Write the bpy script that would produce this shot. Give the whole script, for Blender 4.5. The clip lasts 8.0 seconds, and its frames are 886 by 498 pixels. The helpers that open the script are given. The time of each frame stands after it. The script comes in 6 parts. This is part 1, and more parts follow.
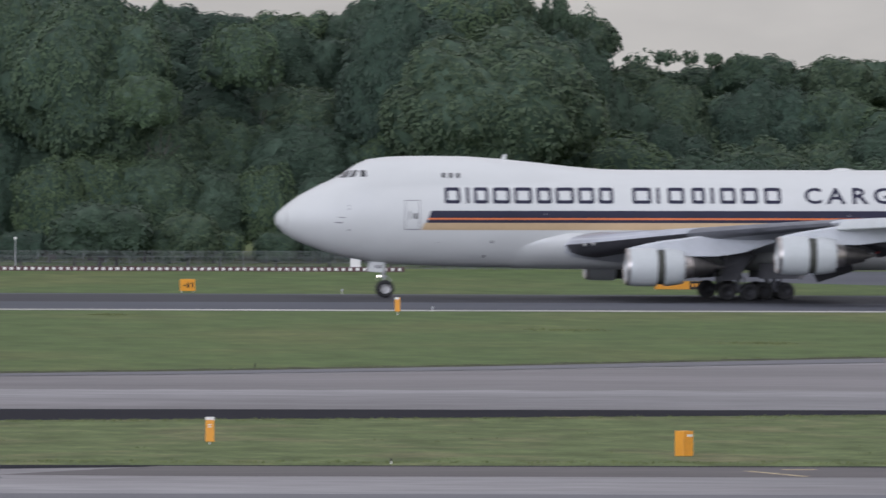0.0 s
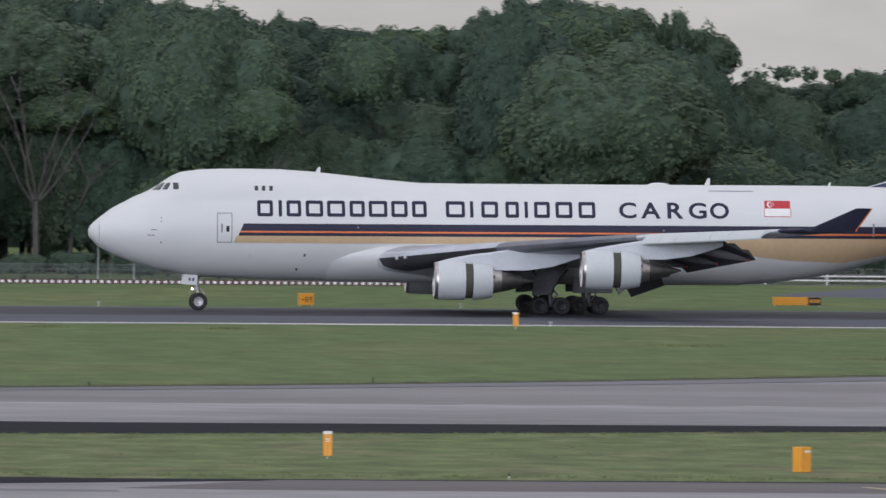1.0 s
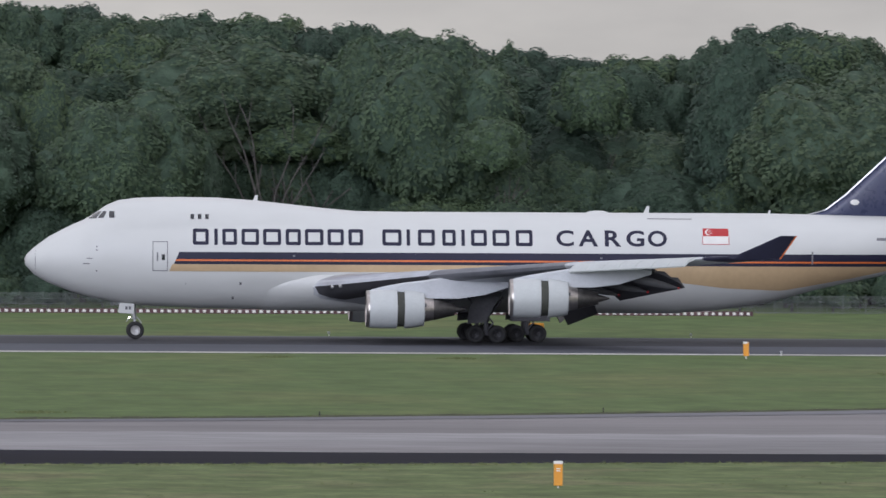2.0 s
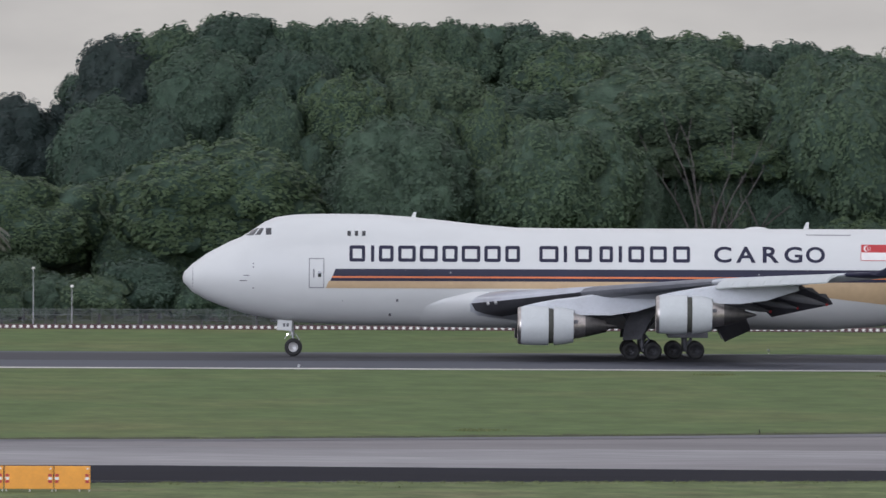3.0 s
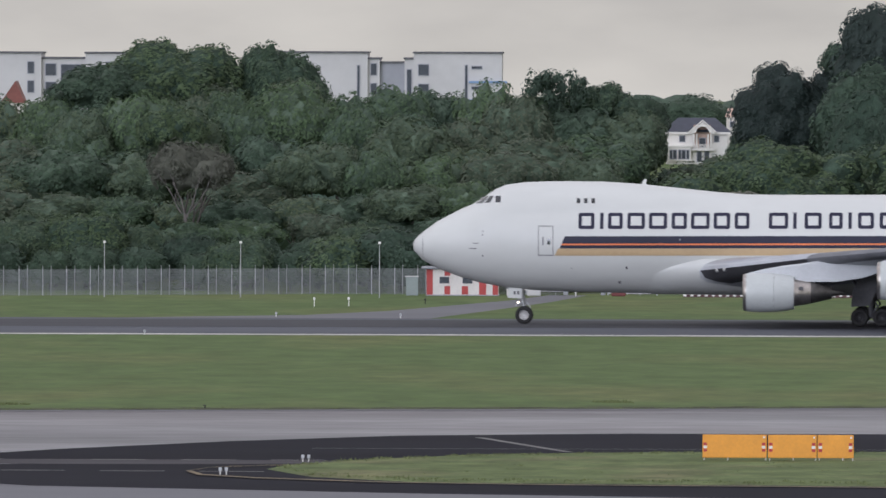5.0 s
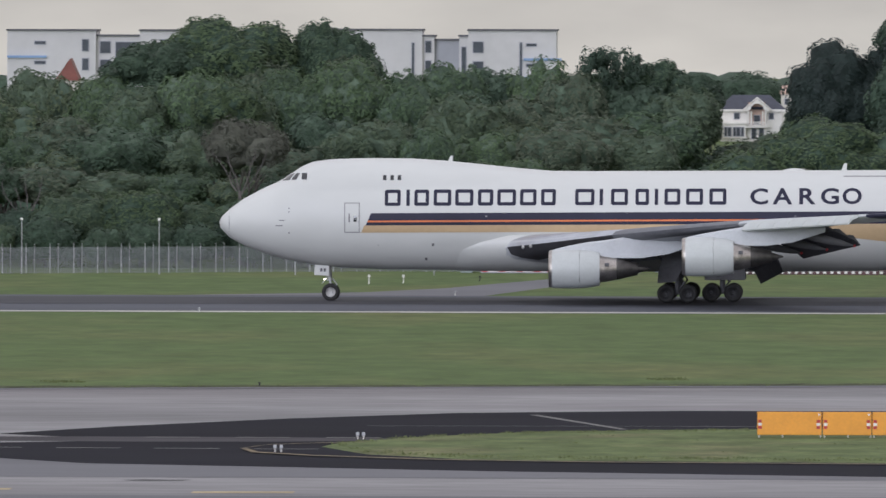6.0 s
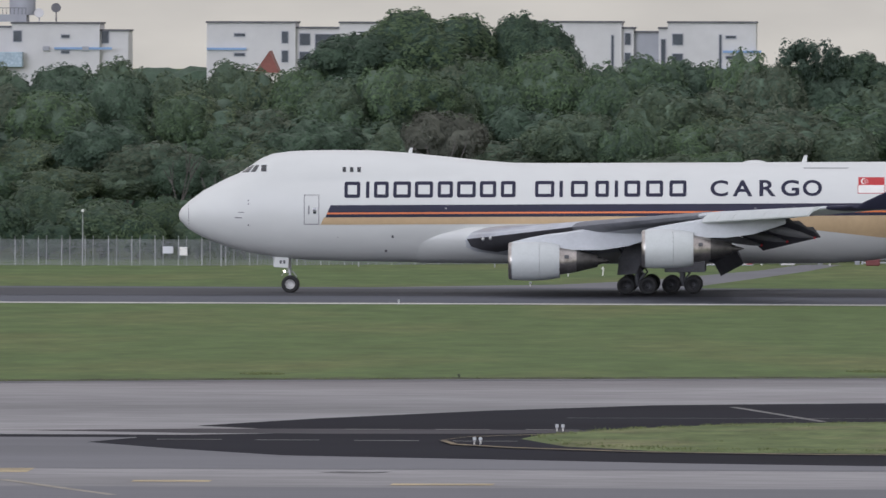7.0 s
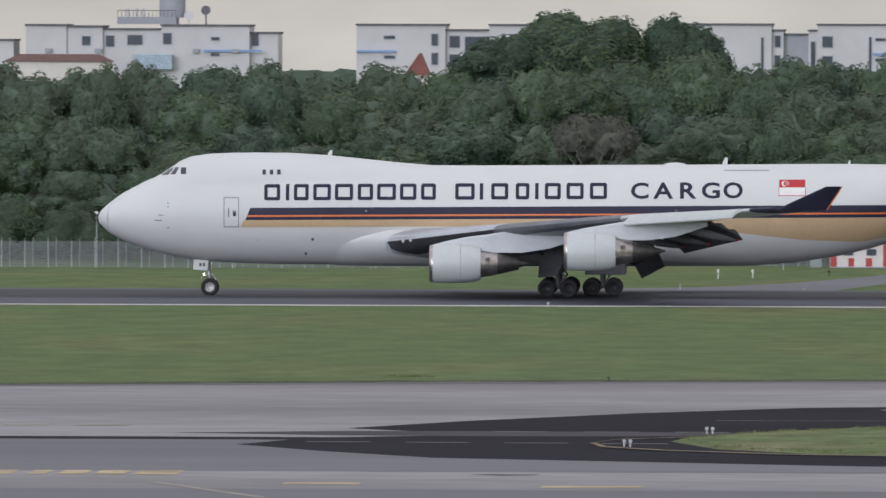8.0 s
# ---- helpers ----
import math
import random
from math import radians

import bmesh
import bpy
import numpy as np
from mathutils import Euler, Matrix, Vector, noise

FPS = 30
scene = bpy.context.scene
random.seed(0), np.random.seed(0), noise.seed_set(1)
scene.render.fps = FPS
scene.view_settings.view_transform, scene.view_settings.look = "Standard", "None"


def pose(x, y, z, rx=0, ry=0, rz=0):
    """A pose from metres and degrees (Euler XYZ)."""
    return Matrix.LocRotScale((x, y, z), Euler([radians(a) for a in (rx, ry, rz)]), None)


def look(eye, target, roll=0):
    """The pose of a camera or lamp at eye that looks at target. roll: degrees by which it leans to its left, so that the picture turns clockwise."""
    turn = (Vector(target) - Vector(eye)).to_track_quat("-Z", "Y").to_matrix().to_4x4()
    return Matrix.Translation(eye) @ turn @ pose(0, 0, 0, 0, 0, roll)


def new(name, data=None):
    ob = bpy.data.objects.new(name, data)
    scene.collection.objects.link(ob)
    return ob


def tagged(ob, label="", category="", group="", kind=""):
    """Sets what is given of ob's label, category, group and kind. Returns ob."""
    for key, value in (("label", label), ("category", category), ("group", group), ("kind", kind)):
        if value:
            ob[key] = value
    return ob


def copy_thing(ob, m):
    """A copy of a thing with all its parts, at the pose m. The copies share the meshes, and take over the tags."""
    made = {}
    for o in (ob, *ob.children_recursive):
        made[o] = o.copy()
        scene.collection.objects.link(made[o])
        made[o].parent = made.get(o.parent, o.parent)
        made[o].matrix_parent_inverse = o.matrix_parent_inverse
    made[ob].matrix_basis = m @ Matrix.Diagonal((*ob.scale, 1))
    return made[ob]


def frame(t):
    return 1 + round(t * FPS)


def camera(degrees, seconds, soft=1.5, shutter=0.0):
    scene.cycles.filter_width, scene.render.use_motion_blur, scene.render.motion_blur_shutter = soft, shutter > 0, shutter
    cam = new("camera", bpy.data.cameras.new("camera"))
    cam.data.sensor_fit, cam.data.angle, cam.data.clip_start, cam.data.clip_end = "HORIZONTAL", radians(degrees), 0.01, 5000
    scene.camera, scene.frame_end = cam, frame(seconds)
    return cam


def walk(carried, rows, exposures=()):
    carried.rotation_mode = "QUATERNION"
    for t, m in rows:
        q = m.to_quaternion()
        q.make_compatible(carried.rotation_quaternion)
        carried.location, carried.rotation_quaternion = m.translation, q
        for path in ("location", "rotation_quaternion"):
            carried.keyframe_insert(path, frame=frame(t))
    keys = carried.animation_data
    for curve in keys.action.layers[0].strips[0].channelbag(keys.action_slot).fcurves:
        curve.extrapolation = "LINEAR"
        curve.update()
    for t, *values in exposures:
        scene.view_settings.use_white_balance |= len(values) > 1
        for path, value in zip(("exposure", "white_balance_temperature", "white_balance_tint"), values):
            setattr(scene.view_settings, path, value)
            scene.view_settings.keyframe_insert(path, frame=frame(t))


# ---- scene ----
FOV = 3.2146
cam = camera(FOV, 8.0, soft=1.5, shutter=0.22)
EYE = (0.0, 0.0, 20.0)


def aim(bearing, tilt, roll):
    """Pose at the fixed stand: bearing to the right of the runway's normal, tilt up, roll, in degrees."""
    return pose(*EYE, 90 + tilt, 0, -bearing) @ pose(0, 0, 0, 0, 0, roll)


walk(cam, [(t, aim(b, p, r)) for t, b, p, r in (
    (0, 4.6186, -0.86, 0.264), (0.2, 4.7847, -0.8477, 0.33), (0.4, 4.7027, -0.8368, 0.39), (0.5, 4.6248, -0.832, 0.42),
    (0.6, 4.5591, -0.8266, 0.43), (0.8, 4.391, -0.817, 0.45), (1, 4.188, -0.8087, 0.47), (1.2, 3.8988, -0.791, 0.45),
    (2.3, 3.0273, -0.6879, 0.332), (2.5, 2.652, -0.6796, 0.332), (2.7, 2.2091, -0.6655, 0.315), (2.8, 2.0101, -0.6583, 0.304),
    (3, 1.7559, -0.6504, 0.286), (3.3, 1.6574, -0.654, 0.286), (3.5, 1.5672, -0.6555, 0.275), (4, 1.2832, -0.6539, 0.264),
    (4.2, 1.034, -0.6552, 0.264), (4.3, 0.8002, -0.6574, 0.264), (4.4, 0.4147, -0.6604, 0.264), (4.5, -0.1061, -0.6652, 0.264),
    (4.6, -0.5696, -0.684, 0.264), (4.7, -0.91, -0.7083, 0.264), (5.8, -1.111, -0.8672, 0.172), (6, -1.2115, -0.8575, 0.172),
    (6.5, -1.5724, -0.8573, 0.172), (7, -1.9353, -0.8879, 0.172), (7.5, -2.1527, -0.8921, 0.172), (8, -2.4788, -0.8805, 0.172)
)], exposures=[(0.0, 0.02, 5230, 19.5), (4.0, 0.02, 5240, 19.5), (5.8, 0.02, 5330, 18.5), (8.0, 0.02, 5320, 18.5)])

# ---- world, sun, exposure ----
CLOUD = 4.6
SUN_EL, SUN_AZ = radians(8), radians(200)   # azimuth clockwise from +y
world = bpy.data.worlds.new("overcast_sky")
scene.world = world
world.use_nodes = True
wn, wl = world.node_tree.nodes, world.node_tree.links
wn.clear()
w_out, w_bg = wn.new("ShaderNodeOutputWorld"), wn.new("ShaderNodeBackground")
w_sky = wn.new("ShaderNodeTexSky")
w_sky.sky_type, w_sky.sun_disc = "NISHITA", False
w_sky.sun_elevation, w_sky.sun_rotation = SUN_EL, SUN_AZ
w_sky.air_density, w_sky.dust_density = 1.2, 4.0
w_hsv = wn.new("ShaderNodeHueSaturation")
w_hsv.inputs["Saturation"].default_value = 0.3
w_co, w_map, w_no = wn.new("ShaderNodeTexCoord"), wn.new("ShaderNodeMapping"), wn.new("ShaderNodeTexNoise")
w_map.inputs["Scale"].default_value = (17, 17, 48)
w_no.inputs["Scale"].default_value, w_no.inputs["Detail"].default_value = 1.3, 6
w_ramp = wn.new("ShaderNodeValToRGB")
w_ramp.color_ramp.elements[0].position, w_ramp.color_ramp.elements[0].color = 0.36, (CLOUD * 1.0, CLOUD * 0.88, CLOUD * 0.645, 1)
w_ramp.color_ramp.elements[1].position, w_ramp.color_ramp.elements[1].color = 0.60, (CLOUD * 1.44, CLOUD * 1.26, CLOUD * 0.90, 1)
# an overcast sky is about three times as bright overhead as at the horizon
w_sep, w_rise = wn.new("ShaderNodeSeparateXYZ"), wn.new("ShaderNodeMapRange")
w_rise.data_type = "FLOAT_VECTOR"
w_rise.inputs[7].default_value, w_rise.inputs[8].default_value = (0, 0, 0), (1, 1, 1)
w_rise.inputs[9].default_value, w_rise.inputs[10].default_value = (1, 1, 1), (1.78, 1.84, 2.18)   # bluer overhead, warm haze low down
w_scale = wn.new("ShaderNodeVectorMath")
w_scale.operation = "MULTIPLY"
w_mul = wn.new("ShaderNodeMix")
w_mul.data_type, w_mul.blend_type = "RGBA", "MIX"
w_mul.inputs["Factor"].default_value = 0.85
wl.new(w_co.outputs["Generated"], w_map.inputs["Vector"])
wl.new(w_map.outputs["Vector"], w_no.inputs["Vector"])
wl.new(w_no.outputs["Fac"], w_ramp.inputs["Fac"])
wl.new(w_co.outputs["Generated"], w_sep.inputs["Vector"])
wl.new(w_sep.outputs["Z"], w_rise.inputs[6])
wl.new(w_ramp.outputs["Color"], w_scale.inputs["Vector"])
wl.new(w_rise.outputs["Vector"], w_scale.inputs[1])
wl.new(w_sky.outputs["Color"], w_hsv.inputs["Color"])
wl.new(w_hsv.outputs["Color"], w_mul.inputs["A"])
wl.new(w_scale.outputs["Vector"], w_mul.inputs["B"])
wl.new(w_mul.outputs["Result"], w_bg.inputs["Color"])
wl.new(w_bg.outputs["Background"], w_out.inputs["Surface"])
w_bg.inputs["Strength"].default_value = 0.12
sun = new("sun", bpy.data.lights.new("sun", "SUN"))
sun.data.energy, sun.data.angle, sun.data.color = 1.4, radians(30), (1.0, 0.95, 0.87)
sun.matrix_world = look((math.sin(SUN_AZ) * math.cos(SUN_EL) * 100, math.cos(SUN_AZ) * math.cos(SUN_EL) * 100, math.sin(SUN_EL) * 100), (0, 0, 0))
scene.view_settings.exposure = 0.0


# ---- materials ----
def material(name, colour, rough=0.6, metal=0.0, vary=0.25, scale=(1, 1, 1), size=1.0, fine=8.0, bump=0.0, spec=0.5,
             second=None, second_at=(0.45, 0.6), second_size=0.2, per_object=0.0, per_island=0.0, emit=0.0, coat=0.0, palette=()):
    """A surface with two scales of variation. second: another colour mixed in by large patches."""
    m = bpy.data.materials.new(name)
    m.use_nodes = True
    n, l = m.node_tree.nodes, m.node_tree.links
    b = n["Principled BSDF"]
    b.inputs["Roughness"].default_value, b.inputs["Metallic"].default_value = rough, metal
    b.inputs["Specular IOR Level"].default_value = spec
    b.inputs["Coat Weight"].default_value = coat
    co, mp = n.new("ShaderNodeTexCoord"), n.new("ShaderNodeMapping")
    mp.inputs["Scale"].default_value = scale
    l.new(co.outputs["Object"], mp.inputs["Vector"])

    def tex(sc, detail=4.0):
        x = n.new("ShaderNodeTexNoise")
        x.inputs["Scale"].default_value, x.inputs["Detail"].default_value = sc, detail
        l.new(mp.outputs["Vector"], x.inputs["Vector"])
        return x.outputs["Fac"]

    def mix(kind, a, c, fac):
        x = n.new("ShaderNodeMix")
        x.data_type, x.blend_type = "RGBA", kind
        for key, val in (("A", a), ("B", c), ("Factor", fac)):
            if isinstance(val, (int, float)):
                x.inputs[key].default_value = val
            elif isinstance(val, tuple):
                x.inputs[key].default_value = (*val, 1)
            else:
                l.new(val, x.inputs[key])
        return x.outputs["Result"]

    def span(fac, lo, hi, a=0.0, c=1.0):
        x = n.new("ShaderNodeMapRange")
        x.inputs["From Min"].default_value, x.inputs["From Max"].default_value = lo, hi
        x.inputs["To Min"].default_value, x.inputs["To Max"].default_value = a, c
        l.new(fac, x.inputs["Value"])
        return x.outputs["Result"]

    base = tuple(colour)
    if palette:   # each object takes one tone out of several
        inf, ramp = n.new("ShaderNodeObjectInfo"), n.new("ShaderNodeValToRGB")
        ramp.color_ramp.interpolation = "CONSTANT"
        for i, c in enumerate(palette):
            e = ramp.color_ramp.elements[i] if i < 2 else ramp.color_ramp.elements.new(0.99)
            e.position, e.color = i / len(palette), (*c, 1)
        l.new(inf.outputs["Random"], ramp.inputs["Fac"])
        base = ramp.outputs["Color"]
    if second:
        base = mix("MIX", base, tuple(second), span(tex(second_size), *second_at))
    big, small = tex(size), tex(size * fine, 6.0)
    col = mix("MULTIPLY", base, mix("MIX", (1 - vary,) * 3, (1 + vary,) * 3, span(big, 0.3, 0.7)), 1.0)
    col = mix("MULTIPLY", col, mix("MIX", (1 - vary * 0.7,) * 3, (1 + vary * 0.7,) * 3, span(small, 0.3, 0.7)), 1.0)
    if per_object:
        inf = n.new("ShaderNodeObjectInfo")
        col = mix("MULTIPLY", col, mix("MIX", (1 - per_object, 1 - per_object * 0.8, 1 - per_object), (1 + per_object * 1.3, 1 + per_object, 1 + per_object * 0.3), inf.outputs["Random"]), 1.0)
    if per_island:
        g = n.new("ShaderNodeNewGeometry")
        col = mix("MULTIPLY", col, mix("MIX", (1 - per_island,) * 3, (1 + per_island * 1.2, 1 + per_island, 1 + per_island * 0.6), g.outputs["Random Per Island"]), 1.0)
    l.new(col, b.inputs["Base Color"])
    l.new(span(small, 0.3, 0.7, max(rough - 0.08, 0.02), min(rough + 0.08, 1.0)), b.inputs["Roughness"])
    if bump:
        bp = n.new("ShaderNodeBump")
        bp.inputs["Strength"].default_value, bp.inputs["Distance"].default_value = 0.6, bump
        l.new(small, bp.inputs["Height"])
        l.new(bp.outputs["Normal"], b.inputs["Normal"])
    if emit:
        b.inputs["Emission Color"].default_value = (*colour, 1)
        b.inputs["Emission Strength"].default_value = emit
    return m


GRASS = material("mown_grass", (0.100, 0.140, 0.051), 0.9, vary=0.17, size=0.3, fine=4, bump=0.05, spec=0.1, scale=(1.0, 0.35, 1),
                 second=(0.134, 0.150, 0.060), second_at=(0.48, 0.72), second_size=0.05)
GRASS_ROUGH = material("rough_island_grass", (0.118, 0.150, 0.060), 0.9, vary=0.3, size=0.35, fine=7, bump=0.05, spec=0.1, scale=(1.0, 0.5, 1),
                       second=(0.158, 0.160, 0.080), second_at=(0.5, 0.7), second_size=0.15)
GRASS_TALL = material("grass_blades", (0.150, 0.178, 0.082), 0.8, vary=0.15, size=0.3, spec=0.1, per_island=0.2)
ASPHALT = material("runway_asphalt", (0.082, 0.087, 0.103), 0.85, vary=0.16, size=0.05, fine=25, bump=0.01, scale=(0.25, 1, 1), spec=0.25)
RUBBERED = material("rubbered_asphalt", (0.046, 0.047, 0.054), 0.85, vary=0.18, size=0.05, fine=25, bump=0.01, scale=(0.15, 1, 1), spec=0.25)
BLACKTOP = material("black_shoulder_asphalt", (0.018, 0.018, 0.024), 0.95, vary=0.25, size=0.08, fine=20, bump=0.01, scale=(0.3, 0.6, 1), spec=0.06)
MIDTOP = material("worn_asphalt", (0.150, 0.151, 0.162), 0.88, vary=0.14, size=0.05, fine=20, bump=0.01, scale=(0.2, 1, 1), spec=0.25)
CONCRETE = material("taxiway_concrete", (0.245, 0.240, 0.242), 0.88, vary=0.26, size=0.06, fine=18, bump=0.01, scale=(0.22, 0.5, 1), spec=0.3,
                    second=(0.186, 0.177, 0.178), second_at=(0.5, 0.68), second_size=0.05)
LANE = material("worn_brown_concrete", (0.200, 0.190, 0.190), 0.88, vary=0.2, size=0.06, fine=14, bump=0.01, scale=(0.2, 0.8, 1), spec=0.3)
DULLTOP = material("dull_asphalt", (0.060, 0.056, 0.062), 0.9, vary=0.25, size=0.2, fine=8, scale=(0.3, 1, 1), spec=0.15)
BROWNTOP = material("brown_grey_asphalt", (0.122, 0.114, 0.112), 0.9, vary=0.2, size=0.06, fine=16, scale=(0.25, 1, 1), spec=0.2)
STAIN = material("oil_stain", (0.06, 0.06, 0.064), 0.7, vary=0.3, size=0.8, fine=5)
LINE_WHITE = material("worn_white_marking", (0.50, 0.49, 0.46), 0.8, vary=0.3, size=0.2, fine=10, scale=(0.3, 1, 1))
LINE_FAINT = material("faded_marking", (0.15, 0.145, 0.14), 0.85, vary=0.3, size=0.4, fine=8)
LINE_FADED = material("nearly_gone_yellow_marking", (0.255, 0.235, 0.19), 0.85, vary=0.25, size=0.4, fine=8)
EDGE_SHADE = material("verge_edge_shade", (0.066, 0.072, 0.040), 0.9, vary=0.4, size=0.6, fine=5, spec=0.1, scale=(1, 0.4, 1))
LINE_WORN = material("worn_dark_yellow_marking", (0.17, 0.13, 0.07), 0.85, vary=0.45, size=0.5, fine=6)
LINE_YELLOW = material("worn_yellow_marking", (0.38, 0.31, 0.18), 0.8, vary=0.3, size=0.3, fine=10)
WHITE = material("white_aircraft_paint", (0.60, 0.612, 0.590), 0.5, vary=0.03, size=0.3, fine=3, coat=0.0, scale=(0.4, 1, 1))
GREY = material("light_grey_aircraft_paint", (0.50, 0.52, 0.54), 0.4, vary=0.06, size=0.6, fine=10)
COWL = material("engine_cowl_paint", (0.50, 0.525, 0.515), 0.45, vary=0.04, size=0.8, fine=8)
FIN = material("navy_tail_paint", (0.030, 0.036, 0.085), 0.3, vary=0.08, size=0.4)
NAVY = material("navy_paint", (0.022, 0.022, 0.045), 0.5, vary=0.1, size=0.5, spec=0.25)
ORANGE = material("orange_paint", (0.62, 0.16, 0.03), 0.4, vary=0.06, size=0.5)
GOLD = material("gold_paint", (0.48, 0.355, 0.20), 0.45, vary=0.05, size=0.4)
SILVER = material("polished_leading_edge", (0.60, 0.60, 0.62), 0.42, metal=1.0, vary=0.15, size=0.6)
STEEL = material("hot_section_metal", (0.42, 0.39, 0.36), 0.35, metal=1.0, vary=0.25, size=1.5)
DARKMETAL = material("dark_exhaust_metal", (0.10, 0.095, 0.09), 0.4, metal=0.8, vary=0.25, size=2)
DARK = material("dark_grey_underside", (0.10, 0.10, 0.108), 0.6, vary=0.2, size=1)
GAP = material("reverser_cascade", (0.05, 0.052, 0.04), 0.7, vary=0.2, size=3)
# near-black: the shade under flaps and leading edge is put into this colour
FLAP = material("shade_dark_underside", (0.045, 0.045, 0.05), 0.6, vary=0.2, size=1)
KRUEGER = material("grey_leading_edge_flap", (0.15, 0.155, 0.17), 0.5, vary=0.15, size=1)
SLAT = material("bare_metal_slat", (0.46, 0.48, 0.52), 0.4, metal=0.35, vary=0.1, size=0.8)
FAIRING = material("fairing_grey", (0.10, 0.10, 0.105), 0.5, vary=0.12, size=1)
RUBBER = material("tyre_rubber", (0.02, 0.02, 0.02), 0.8, vary=0.2, size=3)
DARKRIM = material("dark_wheel_rim", (0.032, 0.032, 0.034), 0.5, metal=0.4, vary=0.2, size=5)
RIM = material("wheel_rim", (0.45, 0.45, 0.44), 0.4, metal=0.5, vary=0.15, size=5)
GLASS = material("cockpit_glass", (0.02, 0.022, 0.025), 0.06, vary=0.1, size=2, spec=0.8)
RED = material("red_paint", (0.42, 0.03, 0.03), 0.5, vary=0.08, size=1)
LAMP = material("landing_light", (1.0, 0.86, 0.6), 0.3, emit=7)
DARKRED = material("weathered_red_paint", (0.15, 0.035, 0.035), 0.6, vary=0.15, size=1)
SEAM = material("panel_seam", (0.20, 0.20, 0.21), 0.6, vary=0.1, size=2)
SIGN = material("sign_yellow", (0.75, 0.33, 0.02), 0.5, vary=0.06, size=1.0)
SIGN_EDGE = material("sign_yellow_side", (0.62, 0.27, 0.02), 0.6, vary=0.08, size=1.0)
BLACK = material("black_paint", (0.015, 0.015, 0.016), 0.5, vary=0.1, size=2)
SIGN_WHITE = material("sign_white", (0.75, 0.74, 0.70), 0.5, vary=0.05, size=2)
LEAF_BROWN = material("reddish_brown_foliage", (0.120, 0.128, 0.104), 0.7, vary=0.15, size=0.3, fine=6, spec=0.2, per_island=0.12)
LEAF_DARK = material("dark_foliage", (0.034, 0.052, 0.050), 0.6, vary=0.15, size=0.3, fine=6, spec=0.3, per_object=0.15, per_island=0.1)
LEAF = material("broadleaf_foliage", (0.05, 0.08, 0.05), 0.55, vary=0.15, size=0.25, fine=6, spec=0.2, per_island=0.22,
                palette=((0.061, 0.094, 0.069), (0.078, 0.118, 0.075), (0.101, 0.146, 0.077), (0.067, 0.104, 0.073), (0.088, 0.130, 0.077), (0.074, 0.112, 0.077), (0.095, 0.134, 0.081)))
# darker than most leaf tones: shade between the clumps is put into this colour
LEAF_MASS = material("foliage_mass", (0.057, 0.088, 0.064), 0.8, vary=0.25, size=0.9, fine=5, bump=0.2, spec=0.2, per_object=0.15)
LEAF_MIX = material("mixed_wood_foliage", (0.05, 0.08, 0.05), 0.55, vary=0.15, size=0.25, fine=6, spec=0.2, per_island=0.22,
                    palette=((0.076, 0.118, 0.082), (0.098, 0.150, 0.086), (0.118, 0.154, 0.090), (0.082, 0.128, 0.086), (0.114, 0.142, 0.098), (0.108, 0.164, 0.086), (0.102, 0.140, 0.088)))
MASS_MIX = material("mixed_foliage_mass", (0.092, 0.130, 0.094), 0.8, vary=0.2, size=0.9, fine=5, bump=0.2, spec=0.2, per_object=0.1)
LEAF_FRESH = material("fresh_foliage", (0.094, 0.144, 0.078), 0.6, vary=0.15, size=0.3, fine=6, spec=0.3, per_island=0.25)
BARK = material("tree_bark", (0.075, 0.068, 0.06), 0.9, vary=0.3, size=1.2, fine=6, bump=0.03)
BARK_PALE = material("pale_old_bark", (0.115, 0.105, 0.098), 0.9, vary=0.25, size=1.2, fine=6, bump=0.03)
PALM = material("palm_fronds", (0.105, 0.112, 0.085), 0.6, vary=0.2, size=1, per_island=0.3)
GALV = material("galvanised_steel", (0.42, 0.43, 0.44), 0.45, metal=0.6, vary=0.12, size=1)
MESH = material("fence_mesh", (0.19, 0.205, 0.205), 0.7, vary=0.12, size=0.4, fine=20)
RENDERW = material("white_render", (0.54, 0.535, 0.53), 0.8, vary=0.05, size=0.1, fine=6)
RENDERG = material("grey_render", (0.33, 0.34, 0.37), 0.8, vary=0.08, size=0.1, fine=6)
BLUEP = material("pale_blue_band", (0.22, 0.33, 0.52), 0.7, vary=0.06, size=0.2)
PANE = material("dark_window_glass", (0.06, 0.07, 0.085), 0.15, vary=0.15, size=0.6)
PALE_GLASS = material("pale_blue_glazing", (0.30, 0.38, 0.44), 0.25, vary=0.1, size=0.5)
ROOF = material("slate_roof", (0.05, 0.055, 0.075), 0.7, vary=0.15, size=0.8)
TILE_RED = material("red_roof_tiles", (0.20, 0.075, 0.06), 0.75, vary=0.15, size=0.6)
CREAM = material("cream_render", (0.62, 0.595, 0.54), 0.8, vary=0.05, size=0.2)


def let_light_through(m, share):
    """Thin leaves pass part of the light that falls on them."""
    n, l = m.node_tree.nodes, m.node_tree.links
    b, o = n["Principled BSDF"], n["Material Output"]
    tr, mx = n.new("ShaderNodeBsdfTranslucent"), n.new("ShaderNodeMixShader")
    l.new(b.inputs["Base Color"].links[0].from_socket, tr.inputs["Color"])
    mx.inputs["Fac"].default_value = share
    l.new(b.outputs["BSDF"], mx.inputs[1])
    l.new(tr.outputs["BSDF"], mx.inputs[2])
    l.new(mx.outputs["Shader"], o.inputs["Surface"])


for leaf_like in (LEAF, LEAF_MIX, LEAF_FRESH, LEAF_DARK, LEAF_BROWN):
    let_light_through(leaf_like, 0.28)


